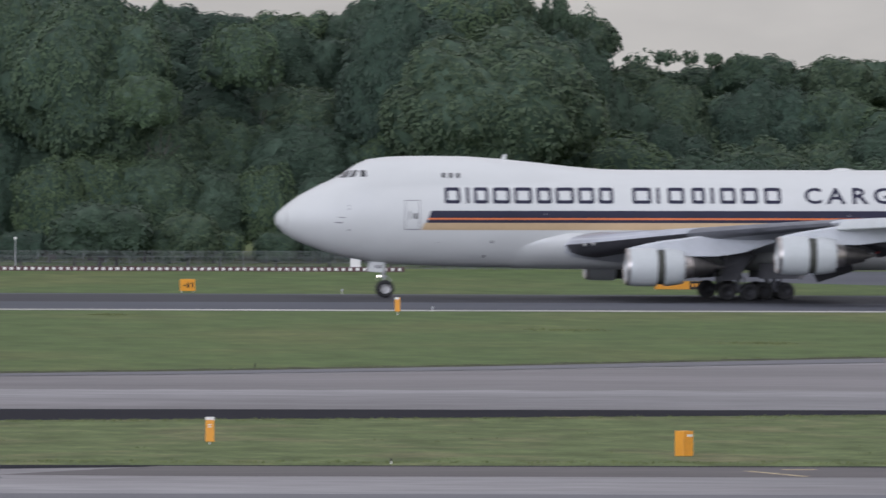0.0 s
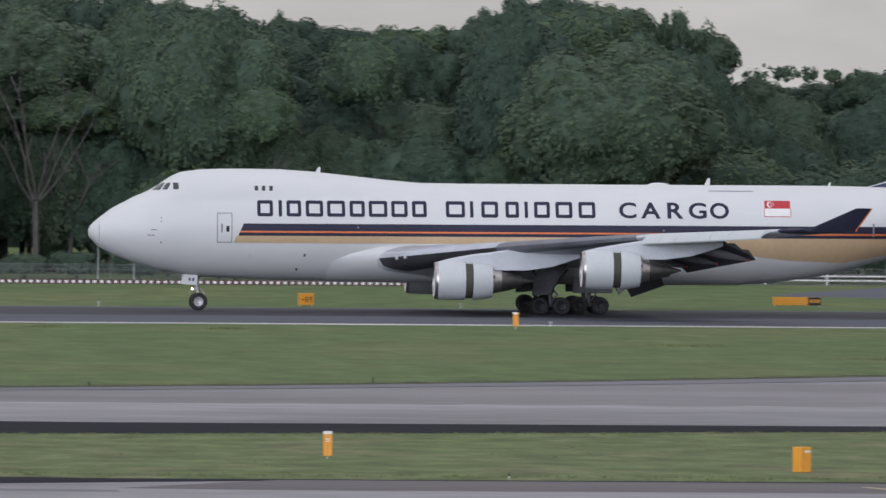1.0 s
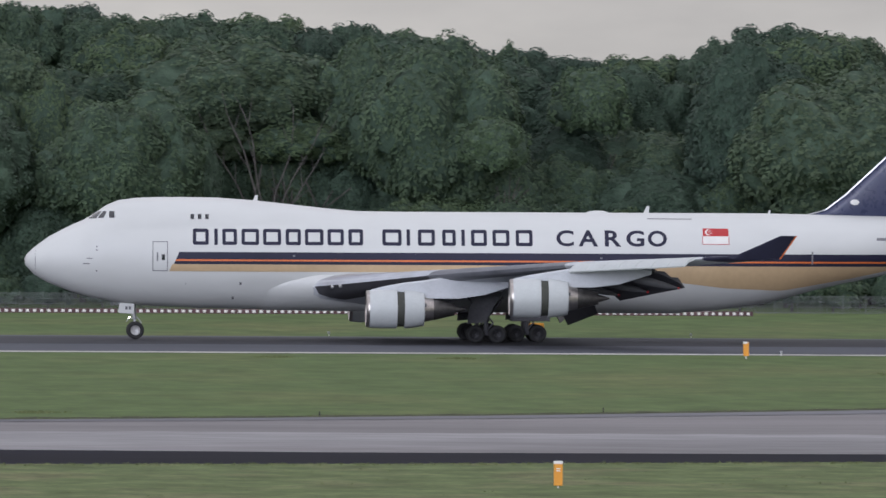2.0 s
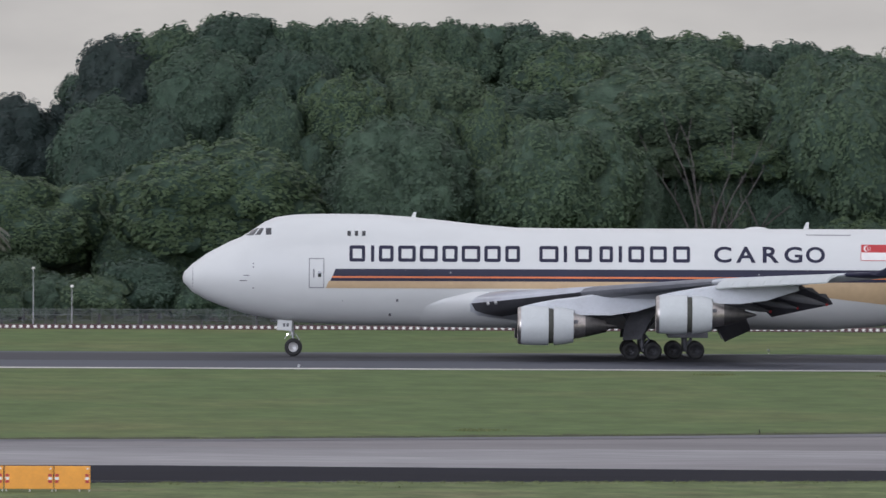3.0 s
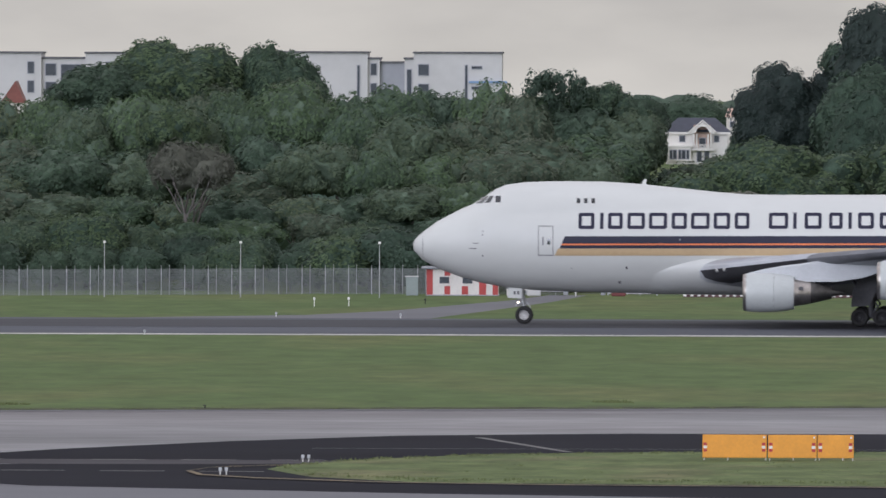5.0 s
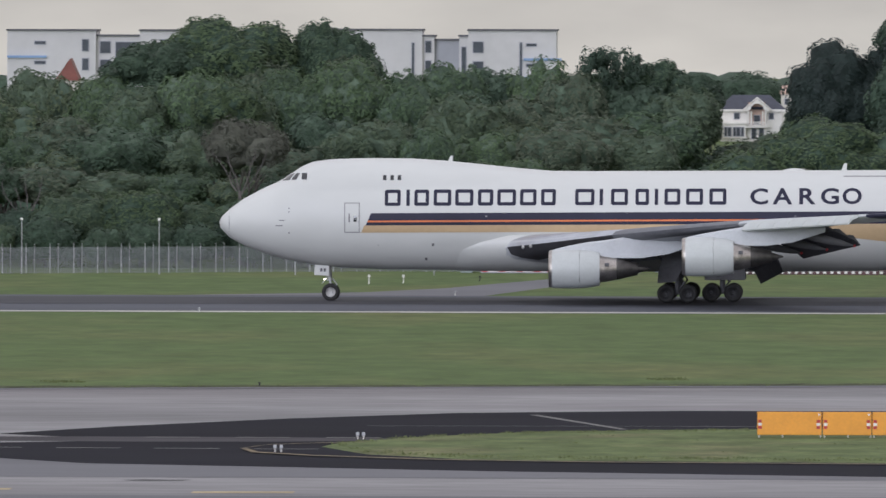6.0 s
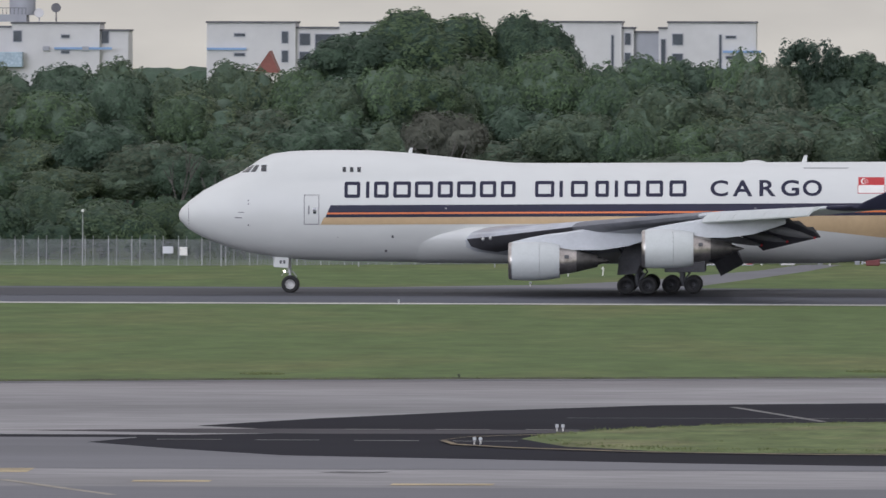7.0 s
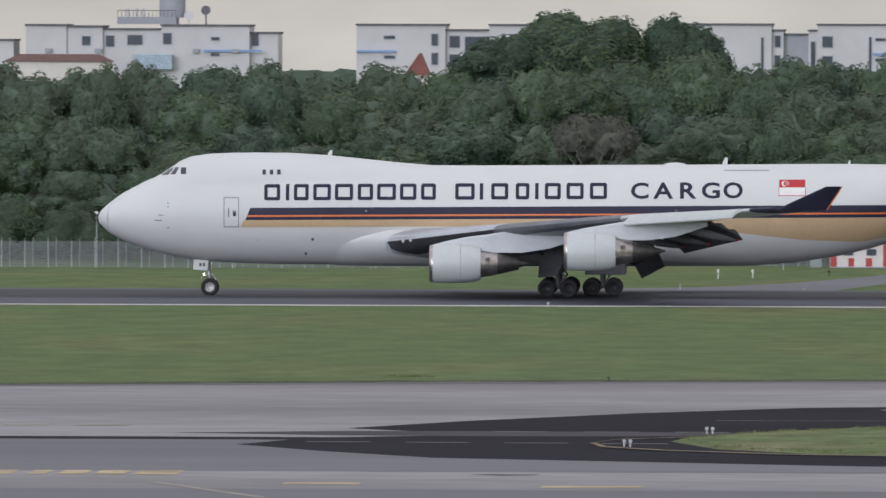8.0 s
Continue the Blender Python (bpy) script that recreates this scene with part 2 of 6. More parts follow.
# ---- mesh helpers ----
def part(name, bm, mat, parent=None, label="", smooth=False, loc=None):
    """Link a bmesh as one mesh object under a thing or a part."""
    me = bpy.data.meshes.new(name)
    bmesh.ops.recalc_face_normals(bm, faces=bm.faces)
    bm.to_mesh(me)
    bm.free()
    me.materials.append(mat)
    if smooth:
        for p in me.polygons:
            p.use_smooth = True
        me.set_sharp_from_angle(angle=radians(42))
    ob = new(name, me)
    if parent:
        ob.parent = parent
    if loc:
        ob.location = loc
    return tagged(ob, label)


def loft(bm, rings, closed=True, caps=True):
    vs = [[bm.verts.new(p) for p in r] for r in rings]
    n = len(rings[0])
    for a, b in zip(vs, vs[1:]):
        for i in range(n if closed else n - 1):
            j = (i + 1) % n
            bm.faces.new((a[i], a[j], b[j], b[i]))
    if caps and closed:
        bm.faces.new(vs[0])
        bm.faces.new(vs[-1])
    return bm


def box(bm, lo, hi, bevel=0.0):
    r = bmesh.ops.create_cube(bm, size=1)
    c = [(a + b) / 2 for a, b in zip(lo, hi)]
    s = [b - a for a, b in zip(lo, hi)]
    bmesh.ops.transform(bm, matrix=Matrix.Translation(c) @ Matrix.Diagonal((*s, 1)), verts=r["verts"])
    if bevel:
        es = list({e for v in r["verts"] for e in v.link_edges})
        bmesh.ops.bevel(bm, geom=es, offset=bevel, segments=1, affect="EDGES")
    return bm


def rod(bm, p, q, r0, r1=None, seg=10):
    r1 = r0 if r1 is None else r1
    p, q = Vector(p), Vector(q)
    m = (q - p).to_track_quat("Z", "Y").to_matrix()
    ring = lambda c, r: [c + m @ Vector((math.cos(2 * math.pi * i / seg) * r, math.sin(2 * math.pi * i / seg) * r, 0)) for i in range(seg)]
    return loft(bm, [ring(p, r0), ring(q, r1)])


def lathe(bm, prof, seg=36, axis="x"):
    """Rings round the x (or y) axis from (along, radius) pairs, open at both ends."""
    rings = []
    for a, r in prof:
        ring = []
        for i in range(seg):
            c, s = math.cos(2 * math.pi * i / seg) * r, math.sin(2 * math.pi * i / seg) * r
            ring.append((a, c, s) if axis == "x" else (c, a, s))
        rings.append(ring)
    return loft(bm, rings, caps=False)


def thing(name, label, category, m=None, group="", kind=""):
    ob = new(name)
    ob.empty_display_size = 0.1
    if m is not None:
        ob.matrix_world = m
    return tagged(ob, label, category, group, kind)


def lerp(x, table):
    return float(np.interp(x, [a for a, _ in table], [b for _, b in table]))


def sheet(name, outline, z, mat, label, category="", skirt=0.0, kind="structure"):
    """A flat piece of ground from its outline, with an edge of its own."""
    bm = bmesh.new()
    top = [bm.verts.new((x, y, z)) for x, y in outline]
    f = bm.faces.new(top)
    bmesh.ops.triangulate(bm, faces=[f])
    ob = part(name, bm, mat)
    return tagged(ob, label, category or name, kind=kind)


# ---- ground, runway, taxiways ----
GZ = -0.24


def ground():
    bm = bmesh.new()
    xs = [-5000, -900, -300, -150, -75, 0, 75, 150, 300, 900, 5000]
    ys = [-800, 300, 600, 700, 800, 900, 1000, 1064, 1130, 1240, 1320, 1500, 2000, 3000, 4900]
    vs = [[bm.verts.new((x, y, GZ)) for x in xs] for y in ys]
    for a, b in zip(vs, vs[1:]):
        for i in range(len(xs) - 1):
            bm.faces.new((a[i], a[i + 1], b[i + 1], b[i]))
    tagged(part("ground", bm, GRASS), "mown green airfield grass with paler dry patches", "ground", kind="structure")
    # crowned runway
    bm = bmesh.new()
    prof = [(1064, GZ + 0.006), (1080, -0.13), (1096, -0.012), (1104, -0.012), (1116, -0.09), (1128, GZ + 0.006)]
    loft(bm, [[(x, y, z) for y, z in prof] for x in range(-1500, 1501, 60)], closed=False)
    tagged(part("runway", bm, ASPHALT), "dark grey asphalt runway with rubber-darkened middle", "runway", kind="structure")
    bm = bmesh.new()
    loft(bm, [[(x, 1086 + 1.5 * math.sin(x * 0.013), -0.075), (x, 1096, 0.004), (x, 1104, 0.004), (x, 1113 + 2 * math.sin(x * 0.017), -0.055)] for x in range(-1500, 1501, 30)], closed=False)
    tagged(part("rubber_deposit", bm, RUBBERED), "dark rubber deposit along the middle of the runway", "marking", kind="structure")
    bm = bmesh.new()
    slope = (-0.13 - GZ - 0.006) / 16
    loft(bm, [[(x, y, GZ + 0.018 + slope * (y - 1064)) for y in (1064.1, 1066.9)] for x in range(-1500, 1501, 60)], closed=False)
    tagged(part("runway_edge_line", bm, LINE_WHITE), "worn white line along the runway edge", "marking", kind="structure")
    sheet("exit_road", [(-44, 1127), (-30, 1141), (-24.4, 1159), (-16.3, 1206), (-13.5, 1232), (-10.5, 1232), (-13, 1200), (-17.3, 1160), (-21, 1127)],
          GZ + 0.006, MIDTOP, "narrow grey service road leading off the runway", "road")
    # taxiways: the paved field, then its dark shoulders, then the grass islands on it
    far = [(900, 1040), (300, 985), (160, 948), (100, 922), (74, 897), (56, 883), (39, 873), (15, 862), (-2, 857), (-38, 848), (-60, 839), (-140, 834), (-900, 834)]
    sheet("taxiway", far + [(-900, 420), (900, 420)], GZ + 0.006, CONCRETE, "pale worn concrete taxiway with long streaks", "taxiway")
    edge = [(-900, 834), (-140, 834), (-60, 839), (-38, 848), (-2, 857), (15, 862), (39, 873), (56, 883), (74, 897), (100, 922), (160, 948), (300, 985), (900, 1040)]
    wob = random.Random(12)
    worn = [(x, 842 + wob.uniform(-1.2, 1.2)) for x in np.arange(16, 300, 2.5)]
    sheet("worn_lane", [(8, 850)] + worn + [(900, 842), (900, 1035), (300, 978), (160, 938), (100, 908), (74, 888), (56, 874), (39, 865), (20, 858)],
          GZ + 0.010, LANE, "browner worn concrete along the taxiway's far side", "taxiway")
    bm = bmesh.new()
    loft(bm, [[(x, y + lerp(x, [(-60, 0.6), (0, 1.0), (60, 1.2), (120, 0.6)]), GZ + 0.004), (x, y - lerp(x, [(-60, 2.5), (0, 3), (60, 7), (120, 12)]), GZ + 0.03)] for x, y in edge], closed=False)
    tagged(part("taxiway_shoulder", bm, MIDTOP), "grey asphalt shoulder along the taxiway", "shoulder", kind="structure")
    # dark strip painted for the shadow that the grass edge casts
    bm = bmesh.new()
    loft(bm, [[(x, y + 0.3 + lerp(x, [(-60, 0.6), (0, 1.0), (60, 1.2), (120, 0.6)]), GZ + 0.007), (x, y + 4.6 + 1.2 * math.sin(x * 1.7) * math.sin(x * 0.61) + lerp(x, [(-60, 0.6), (0, 1.0), (60, 1.2), (120, 0.6)]), GZ + 0.007)] for x, y in [(q, float(np.interp(q, [a for a, _ in edge], [b for _, b in edge]))) for q in np.arange(-100, 200, 0.6)]], closed=False)
    tagged(part("verge_edge", bm, EDGE_SHADE), "dark edge of the grass along the taxiway, its shadow painted in", "verge", kind="structure")
    sheet("near_taxiway_shoulder", [(900, 802), (88, 801.5), (42, 800), (10, 804.5), (-4.6, 803.6), (-10, 801), (-16.2, 797.7), (-24.4, 785.6), (-32.2, 769.7), (-37.3, 755.7),
           (-30, 745), (-37, 739.8), (-300, 740.5), (-300, 735.2), (-39, 735.2), (-41, 727), (-36.7, 717), (-31, 706.5), (-20.8, 701), (-13, 696.5), (-4, 693.2), (6, 689.5), (20, 687), (30, 692), (44, 699), (75, 700.4), (900, 700.4)],
          GZ + 0.010, BLACKTOP, "black asphalt shoulder round the grass island", "shoulder")
    sheet("worn_strip", [(-45, 746.6), (-37.2, 750.6), (-30, 751.2), (-22, 750.6), (-17, 749.4), (-19, 745.2), (-23, 743.2), (-30, 742.4), (-37.0, 743.0)], GZ + 0.014, DULLTOP, "dull grey strip between the black shoulders", "shoulder")
    sheet("cross_apron", [(-300, 735), (-39.2, 735.1), (-41, 727), (-36.7, 717), (-31, 706.5), (-20.8, 701), (-13, 696.5), (-4, 693.2), (6, 688.5), (36, 684), (36, 681), (6, 684), (-4, 685.5), (-60, 685.5), (-300, 684)],
          GZ + 0.014, MIDTOP, "smooth grey asphalt beside the taxiway", "apron")
    sheet("near_lane", [(-300, 660), (900, 660), (900, 420), (-300, 420)], GZ + 0.014, MIDTOP, "grey asphalt lane of the near taxiway", "apron")
    sheet("near_shoulder", [(36, 686.5), (44, 700.2), (900, 700.2), (900, 685.0), (44, 685.0)], GZ + 0.012, BROWNTOP, "brown-grey worn asphalt below the grass island", "shoulder")
    isl_far = [(900, 800), (160, 797), (87, 791), (58, 781), (43, 777), (14, 771), (7.7, 768.8), (-4.4, 766.6), (-11.7, 761.8), (-16.9, 752.9), (-20.4, 742.6), (-21.2, 735)]
    isl_near = [(-18.8, 722.5), (-13.5, 714), (-8, 713.2), (6.2, 711), (20, 706), (37, 701.5), (77, 702), (900, 702)]
    bm = bmesh.new()
    pts = isl_far + isl_near
    lowr = [bm.verts.new((x, y, GZ + 0.008)) for x, y in pts]
    c = Vector((20, 742, 0))
    up = [bm.verts.new((x + (0.6 if x < 0 else 0), y + (-0.8 if y > 742 else 0.8), GZ + 0.06)) for x, y in pts]
    for i in range(len(pts)):
        j = (i + 1) % len(pts)
        bm.faces.new((lowr[i], lowr[j], up[j], up[i]))
    bmesh.ops.triangulate(bm, faces=[bm.faces.new(up)])
    tagged(part("grass_island", bm, GRASS_ROUGH), "green grass island between the taxiways", "grass", kind="structure")


ground()


def marking(x0, x1, y, w, mat, label, skew=0.0, z=GZ + 0.020):
    return sheet("ground_marking", [(x0, y), (x1, y + skew), (x1, y + w + skew), (x0, y + w)], z, mat, label, "marking")


ARC = [(-19.3, 741.8), (-21.8, 739.6), (-23.9, 736.4), (-24.8, 730.6), (-24.05, 724.1), (-21.3, 718.9), (-15.3, 713.0), (-8.3, 710.0), (6, 708), (30, 702)]
bm = bmesh.new()
loft(bm, [[(x, y - 0.55, GZ + 0.065), (x + 0.25, y + 0.35, GZ + 0.065)] for x, y in ARC], closed=False)
tagged(part('taxiway_arc_line', bm, LINE_WORN), 'faded yellow curved guide line', 'marking', kind='structure')
for i in range(9):
    marking(-30 + i * 4.3, -27.4 + i * 4.3, 750 + i * 0.15, 0.7, LINE_FAINT, "faded pale dash on black asphalt")
for i in range(7):
    marking(-38 + i * 4.6, -35 + i * 4.6, 731.5 - i * 0.4, 0.7, LINE_FAINT, "faded pale dash on black asphalt")
for x0, x1, y, s in ((-35.7, -32.4, 666.5, 0.4), (-24.6, -20.3, 663.0, 0.4), (35.7, 38.0, 772.2, 0.6), (69.0, 71.2, 783.6, 0.6)):
    marking(x0, x1, y, 2.4, LINE_YELLOW, "faded yellow taxiway marking", s)
for x0, x1 in ((-50.3, -48.1), (-47.4, -46.6), (-46.1, -44.9), (-44.5, -43.2), (-42.8, -40.9)):
    marking(x0, x1, 679.5, 6.0, LINE_YELLOW, "broad faded yellow taxiway dash", 0.2)
for x0, x1 in ((-54.1, -51.9), (-50.6, -48.0)):
    marking(x0, x1, 758.5, 3.0, LINE_FADED, "nearly worn-off yellow dash", 0.2)
sheet("ground_marking", [(71.4, 695.8), (72.9, 695.8), (72.9, 697.0), (71.4, 697.0)], GZ + 0.022, LINE_YELLOW, "short faded dash below the grass island", "marking")
sheet("ground_marking", [(69.4, 694.0), (69.8, 694.4), (71.6, 686.2), (71.2, 685.8)], GZ + 0.022, LINE_YELLOW, "thin faded line slanting over the asphalt", "marking")
sheet("oil_stain", [(-28.3, 681.2), (-27.4, 682.3), (-26.2, 681.9), (-25.3, 682.1), (-25.6, 680.8), (-27.0, 680.4)], GZ + 0.022, STAIN, "dark oily smear on the grey asphalt", "stain")
sheet("ground_marking", [(-41.5, 668.7), (-41.1, 669.2), (-35.3, 648.9), (-35.7, 648.5)], GZ + 0.022, LINE_FADED, "thin faded line slanting over the asphalt", "marking")
sheet("pavement_joint", [(-12.4, 794.0), (-12.0, 794.4), (-7.2, 767.2), (-7.6, 766.9)], GZ + 0.022, LINE_FAINT, "pale joint slanting over the black shoulder", "joint")
marking(-20, 400, 772.0, 0.35, LINE_FAINT, "thin pale edge line beside the grass", 20)


# ---- cargo airplane: origin on the ground below the nose gear, +x aft, -y its left side ----
airplane = thing("cargo_airplane", "white four-engined cargo airplane with navy and gold stripes on the runway", "airplane")
TOP = [(-7.75, 5.5), (-7.6, 5.85), (-7.06, 6.36), (-6.06, 7.1), (-4.53, 7.91), (-3.54, 8.33), (-2.6, 8.95), (-2.0, 9.36), (-1.26, 9.66), (0, 9.84), (1.5, 9.9), (3, 9.92), (5.6, 9.90),
       (8.1, 9.74), (10.6, 9.49), (13.15, 9.22), (15.4, 9.04), (18, 9.02), (30, 9.06), (44, 9.12), (52, 9.0), (57, 8.85), (60.9, 8.6)]
BOT = [(-7.75, 5.5), (-7.7, 5.1), (-7.06, 4.42), (-6.06, 3.86), (-4.5, 3.27), (-3.03, 2.85), (-1, 2.5), (1.02, 2.32), (4.3, 2.2), (13, 2.12), (30, 2.1), (38, 2.14), (40.4, 2.3),
       (43.5, 2.75), (45.5, 3.22), (47.4, 3.78), (49.4, 4.25), (52, 4.8), (57, 6.1), (60.9, 7.4)]
WID = [(-7.75, 0.0), (-7.6, 0.5), (-7.06, 1.05), (-6.06, 1.6), (-4.5, 2.15), (-3, 2.55), (-1, 2.88), (1, 3.06), (4.3, 3.2), (7, 3.25), (40, 3.25), (46, 3.0), (52, 2.2), (57, 1.2), (60.9, 0.4)]


def half_width(x, z):
    """Half the fuselage's width at a station and height: a round lower lobe and a narrower upper one."""
    t, b, w = lerp(x, TOP), lerp(x, BOT), lerp(x, WID)
    lobe = min((t - b) / 2, 3.45)
    k = 1 - ((z - b - lobe) / lobe) ** 2
    low = w * math.sqrt(k) if k > 0 else 0.0
    r = min(2.55, (t - b) / 2)
    k = r * r - (z - t + r) ** 2
    up = math.sqrt(k) * min(1.0, w / r) if k > 0 else 0.0
    return max(low, up)


def fuselage_ring(x, n=60):
    t, b = lerp(x, TOP), lerp(x, BOT)
    zs = [(t + b) / 2 - (t - b) / 2 * math.cos(math.pi * i / n) for i in range(n + 1)]
    left = [(x, -half_width(x, z), z) for z in zs]
    return left + [(x, -p[1], p[2]) for p in reversed(left[1:-1])]


bm = bmesh.new()
loft(bm, [fuselage_ring(x) for x in [-7.745, -7.72, -7.68, -7.6, -7.4, -7.06, -6.6] + list(np.arange(-6.06, 16, 0.4)) + list(np.arange(16, 38, 0.75)) + list(np.arange(38, 60.95, 0.4))])
fuselage = part("fuselage", bm, WHITE, airplane, "glossy white fuselage with an upper-deck hump", smooth=True)


def decal(bm, corners, n=8, m=4, off=0.012, sides=(-1,)):
    """Paint patch on the fuselage skin: corners (x, z) in order round the patch."""
    a, b, c, d = [Vector(p) for p in corners]
    for s in sides:
        rows = []
        for j in range(m + 1):
            p, q = a.lerp(d, j / m), b.lerp(c, j / m)
            row = []
            for i in range(n + 1):
                x, z = p.lerp(q, i / n)
                row.append((x, s * (half_width(x, z) + off), z))
            rows.append(row)
        loft(bm, rows, closed=False)
    return bm


RISE = 0.004   # the cabin line climbs slightly aft


def band(name, z0, z1, x0, x1, mat, label, off, low=None, side=-1):
    bm = bmesh.new()
    xs = list(np.linspace(x0, x1, 130))
    for a, b in zip(xs, xs[1:]):
        f = lambda x, z: (x + (z - 5.4) * 0.44 * max(0, 1 - (x - x0) / 3), z + RISE * x if not (low and z == z0) else low(x))
        decal(bm, (f(a, z0), f(b, z0), f(b, z1), f(a, z1)), 1, 5, off, (side,))
    bmesh.ops.remove_doubles(bm, verts=bm.verts, dist=0.001)
    return part(name, bm, mat, fuselage, label, smooth=True)


GOLD_LOW = [(2, 4.78), (27, 4.88), (33, 4.78), (37, 4.35), (41, 3.9), (45, 3.75), (47, 4.1), (50, 4.65), (56, 6.0)]
for side in (-1, 1):
    band("navy_stripe", 5.68, 6.12, 2.6, 56, NAVY, "navy stripe", 0.012, side=side)
    band("orange_stripe", 5.49, 5.61, 2.6, 56, ORANGE, "thin orange stripe", 0.016, side=side)
    band("dark_stripe", 5.26, 5.68, 2.6, 56, NAVY, "dark stripe", 0.010, side=side)
    band("gold_stripe", 4.76, 5.27, 2.5, 54, GOLD, "gold band that widens towards the tail", 0.03, side=side,
         low=lambda x: min(max(lerp(x, GOLD_LOW), lerp(x, BOT) + 0.12), 5.2))
# title: plain blocks for the company's name, and the word CARGO
BLOCKS = [(470, 498), (508, 514), (522, 548), (556, 587), (594, 626), (634, 661), (668, 701), (708, 737), (745, 771), (805, 839), (848, 854), (868, 898), (911, 935), (945, 951), (962, 990),
          (1000, 1030), (1041, 1071), (1113, 1144), (1152, 1187), (1199, 1228), (1237, 1269), (1275, 1309)]


def letter(char, x0, x1, z0, z1):
    """One painted character that follows the skin."""
    cu = bpy.data.curves.new("letter", "FONT")
    cu.body, cu.offset, cu.resolution_u = char, 0.022, 4
    ob = new("letter", cu)
    me = bpy.data.meshes.new_from_object(ob)
    bpy.data.objects.remove(ob)
    bm = bmesh.new()
    bm.from_mesh(me)
    xs, ys = [v.co.x for v in bm.verts], [v.co.y for v in bm.verts]
    for v in bm.verts:
        v.co = (x0 + (v.co.x - min(xs)) / (max(xs) - min(xs)) * (x1 - x0), 0, z0 + (v.co.y - min(ys)) / (max(ys) - min(ys)) * (z1 - z0))
    for i in range(1, 10):
        bmesh.ops.bisect_plane(bm, geom=bm.verts[:] + bm.edges[:] + bm.faces[:], plane_co=(0, 0, z0 + (z1 - z0) * i / 10), plane_no=(0, 0, 1))
    for v in bm.verts:
        v.co.y = -half_width(v.co.x, v.co.z) - 0.012
    part("letter", bm, NAVY, fuselage, "navy letter " + char)


for side, (a, b) in ((s, c) for s in (-1, 1) for c in BLOCKS):
    x0, x1 = (a - 372) / 25.4, (b - 372) / 25.4
    z0, z1 = 6.62 + RISE * x0, 7.74 + RISE * x0
    if side < 0 and a > 1100:
        letter('CARGO'[[1113, 1152, 1199, 1237, 1275].index(a)], x0, x1, z0, z1)
        continue
    bm, w = bmesh.new(), 0.235
    if x1 - x0 < 0.4:
        decal(bm, ((x0, z0), (x1, z0), (x1, z1), (x0, z1)), 1, 5, 0.012, (side,))
    else:
        c = 0.1
        ring = [(x0, z0 + c), (x0 + c, z0), (x1 - c, z0), (x1, z0 + c), (x1, z1 - c), (x1 - c, z1), (x0 + c, z1), (x0, z1 - c)]
        inn = [(x0 + w, z0 + c + 0.04), (x0 + c + 0.06, z0 + w), (x1 - c - 0.06, z0 + w), (x1 - w, z0 + c + 0.04), (x1 - w, z1 - c - 0.04), (x1 - c - 0.06, z1 - w), (x0 + c + 0.06, z1 - w), (x0 + w, z1 - c - 0.04)]
        for i in range(8):
            j = (i + 1) % 8
            decal(bm, (ring[i], ring[j], inn[j], inn[i]), 3, 2, 0.012, (side,))
    part("title_block", bm, NAVY, fuselage, "navy title character drawn as a plain block")


def patch(name, corners, mat, label="", off=0.014, n=4, m=3, sides=(-1, 1)):
    for side in sides:
        part(name, decal(bmesh.new(), corners, n, m, off, (side,)), mat, fuselage, label)


def rect(x0, z0, x1, z1):
    return ((x0, z0), (x1, z0), (x1, z1), (x0, z1))


def skin(px, py):
    return ((px - 372) / 25.4, (523.5 - py) / 25.4 + 0.05)


for c in (((285.5, 312.5), (300, 311.5), (310, 299), (299.5, 299.8)), ((303, 311), (313, 310.3), (319, 298.6), (312.5, 298.6)), ((322.5, 310), (332, 310), (332, 298.4), (322.5, 298.4)),):
    patch("cockpit_window", [skin(*p) for p in c], GLASS, "dark cockpit window", 0.02)
for x in (3.83, 4.34, 4.85):
    patch("upper_deck_window", rect(x - 0.12, 8.42, x + 0.12, 8.76), GLASS, "small dark cabin window", 0.02)
dx0, dz0, dx1, dz1 = 1.06, 4.78, 2.12, 6.86
for c in (rect(dx0, dz0, dx0 + 0.05, dz1), rect(dx1 - 0.05, dz0, dx1, dz1), rect(dx0, dz1 - 0.05, dx1, dz1), rect(dx0, dz0, dx1, dz0 + 0.06)):
    patch("door_seam", c, SEAM, "grey door outline", 0.03)
patch("door_window", rect(1.7, 5.55, 1.92, 5.95), GLASS, "small dark door window", 0.02)
patch("door_handle", rect(1.35, 5.5, 1.45, 6.1), SEAM, "grey door handle", 0.02)
for x, z, w, h in ((-2.8, 6.45, 0.09, 0.1), (-2.8, 6.2, 0.09, 0.1), (-3.5, 5.25, 0.5, 0.06), (-3.3, 5.62, 0.4, 0.05), (-2.8, 4.75, 0.1, 0.1), (7.2, 3.95, 0.16, 0.18), (6.7, 2.95, 0.16, 0.18), (3.4, 3.9, 0.06, 0.06),
                   (10.9, 5.92, 0.14, 0.1), (32.3, 5.92, 0.14, 0.1)):
    patch("sensor_port", rect(x - w / 2, z - h / 2, x + w / 2, z + h / 2), SEAM if z > 5.9 else DARK, "", 0.018, 2, 1)
patch("cargo_door_seam", rect(35.6, 8.66, 38.7, 8.72), SEAM, "grey cargo door hinge line")
patch("radome_seam", ((-7.05, 4.6), (-7.0, 4.6), (-7.0, 6.3), (-7.05, 6.3)), SEAM, "faint radome joint", 0.006, 1, 8)
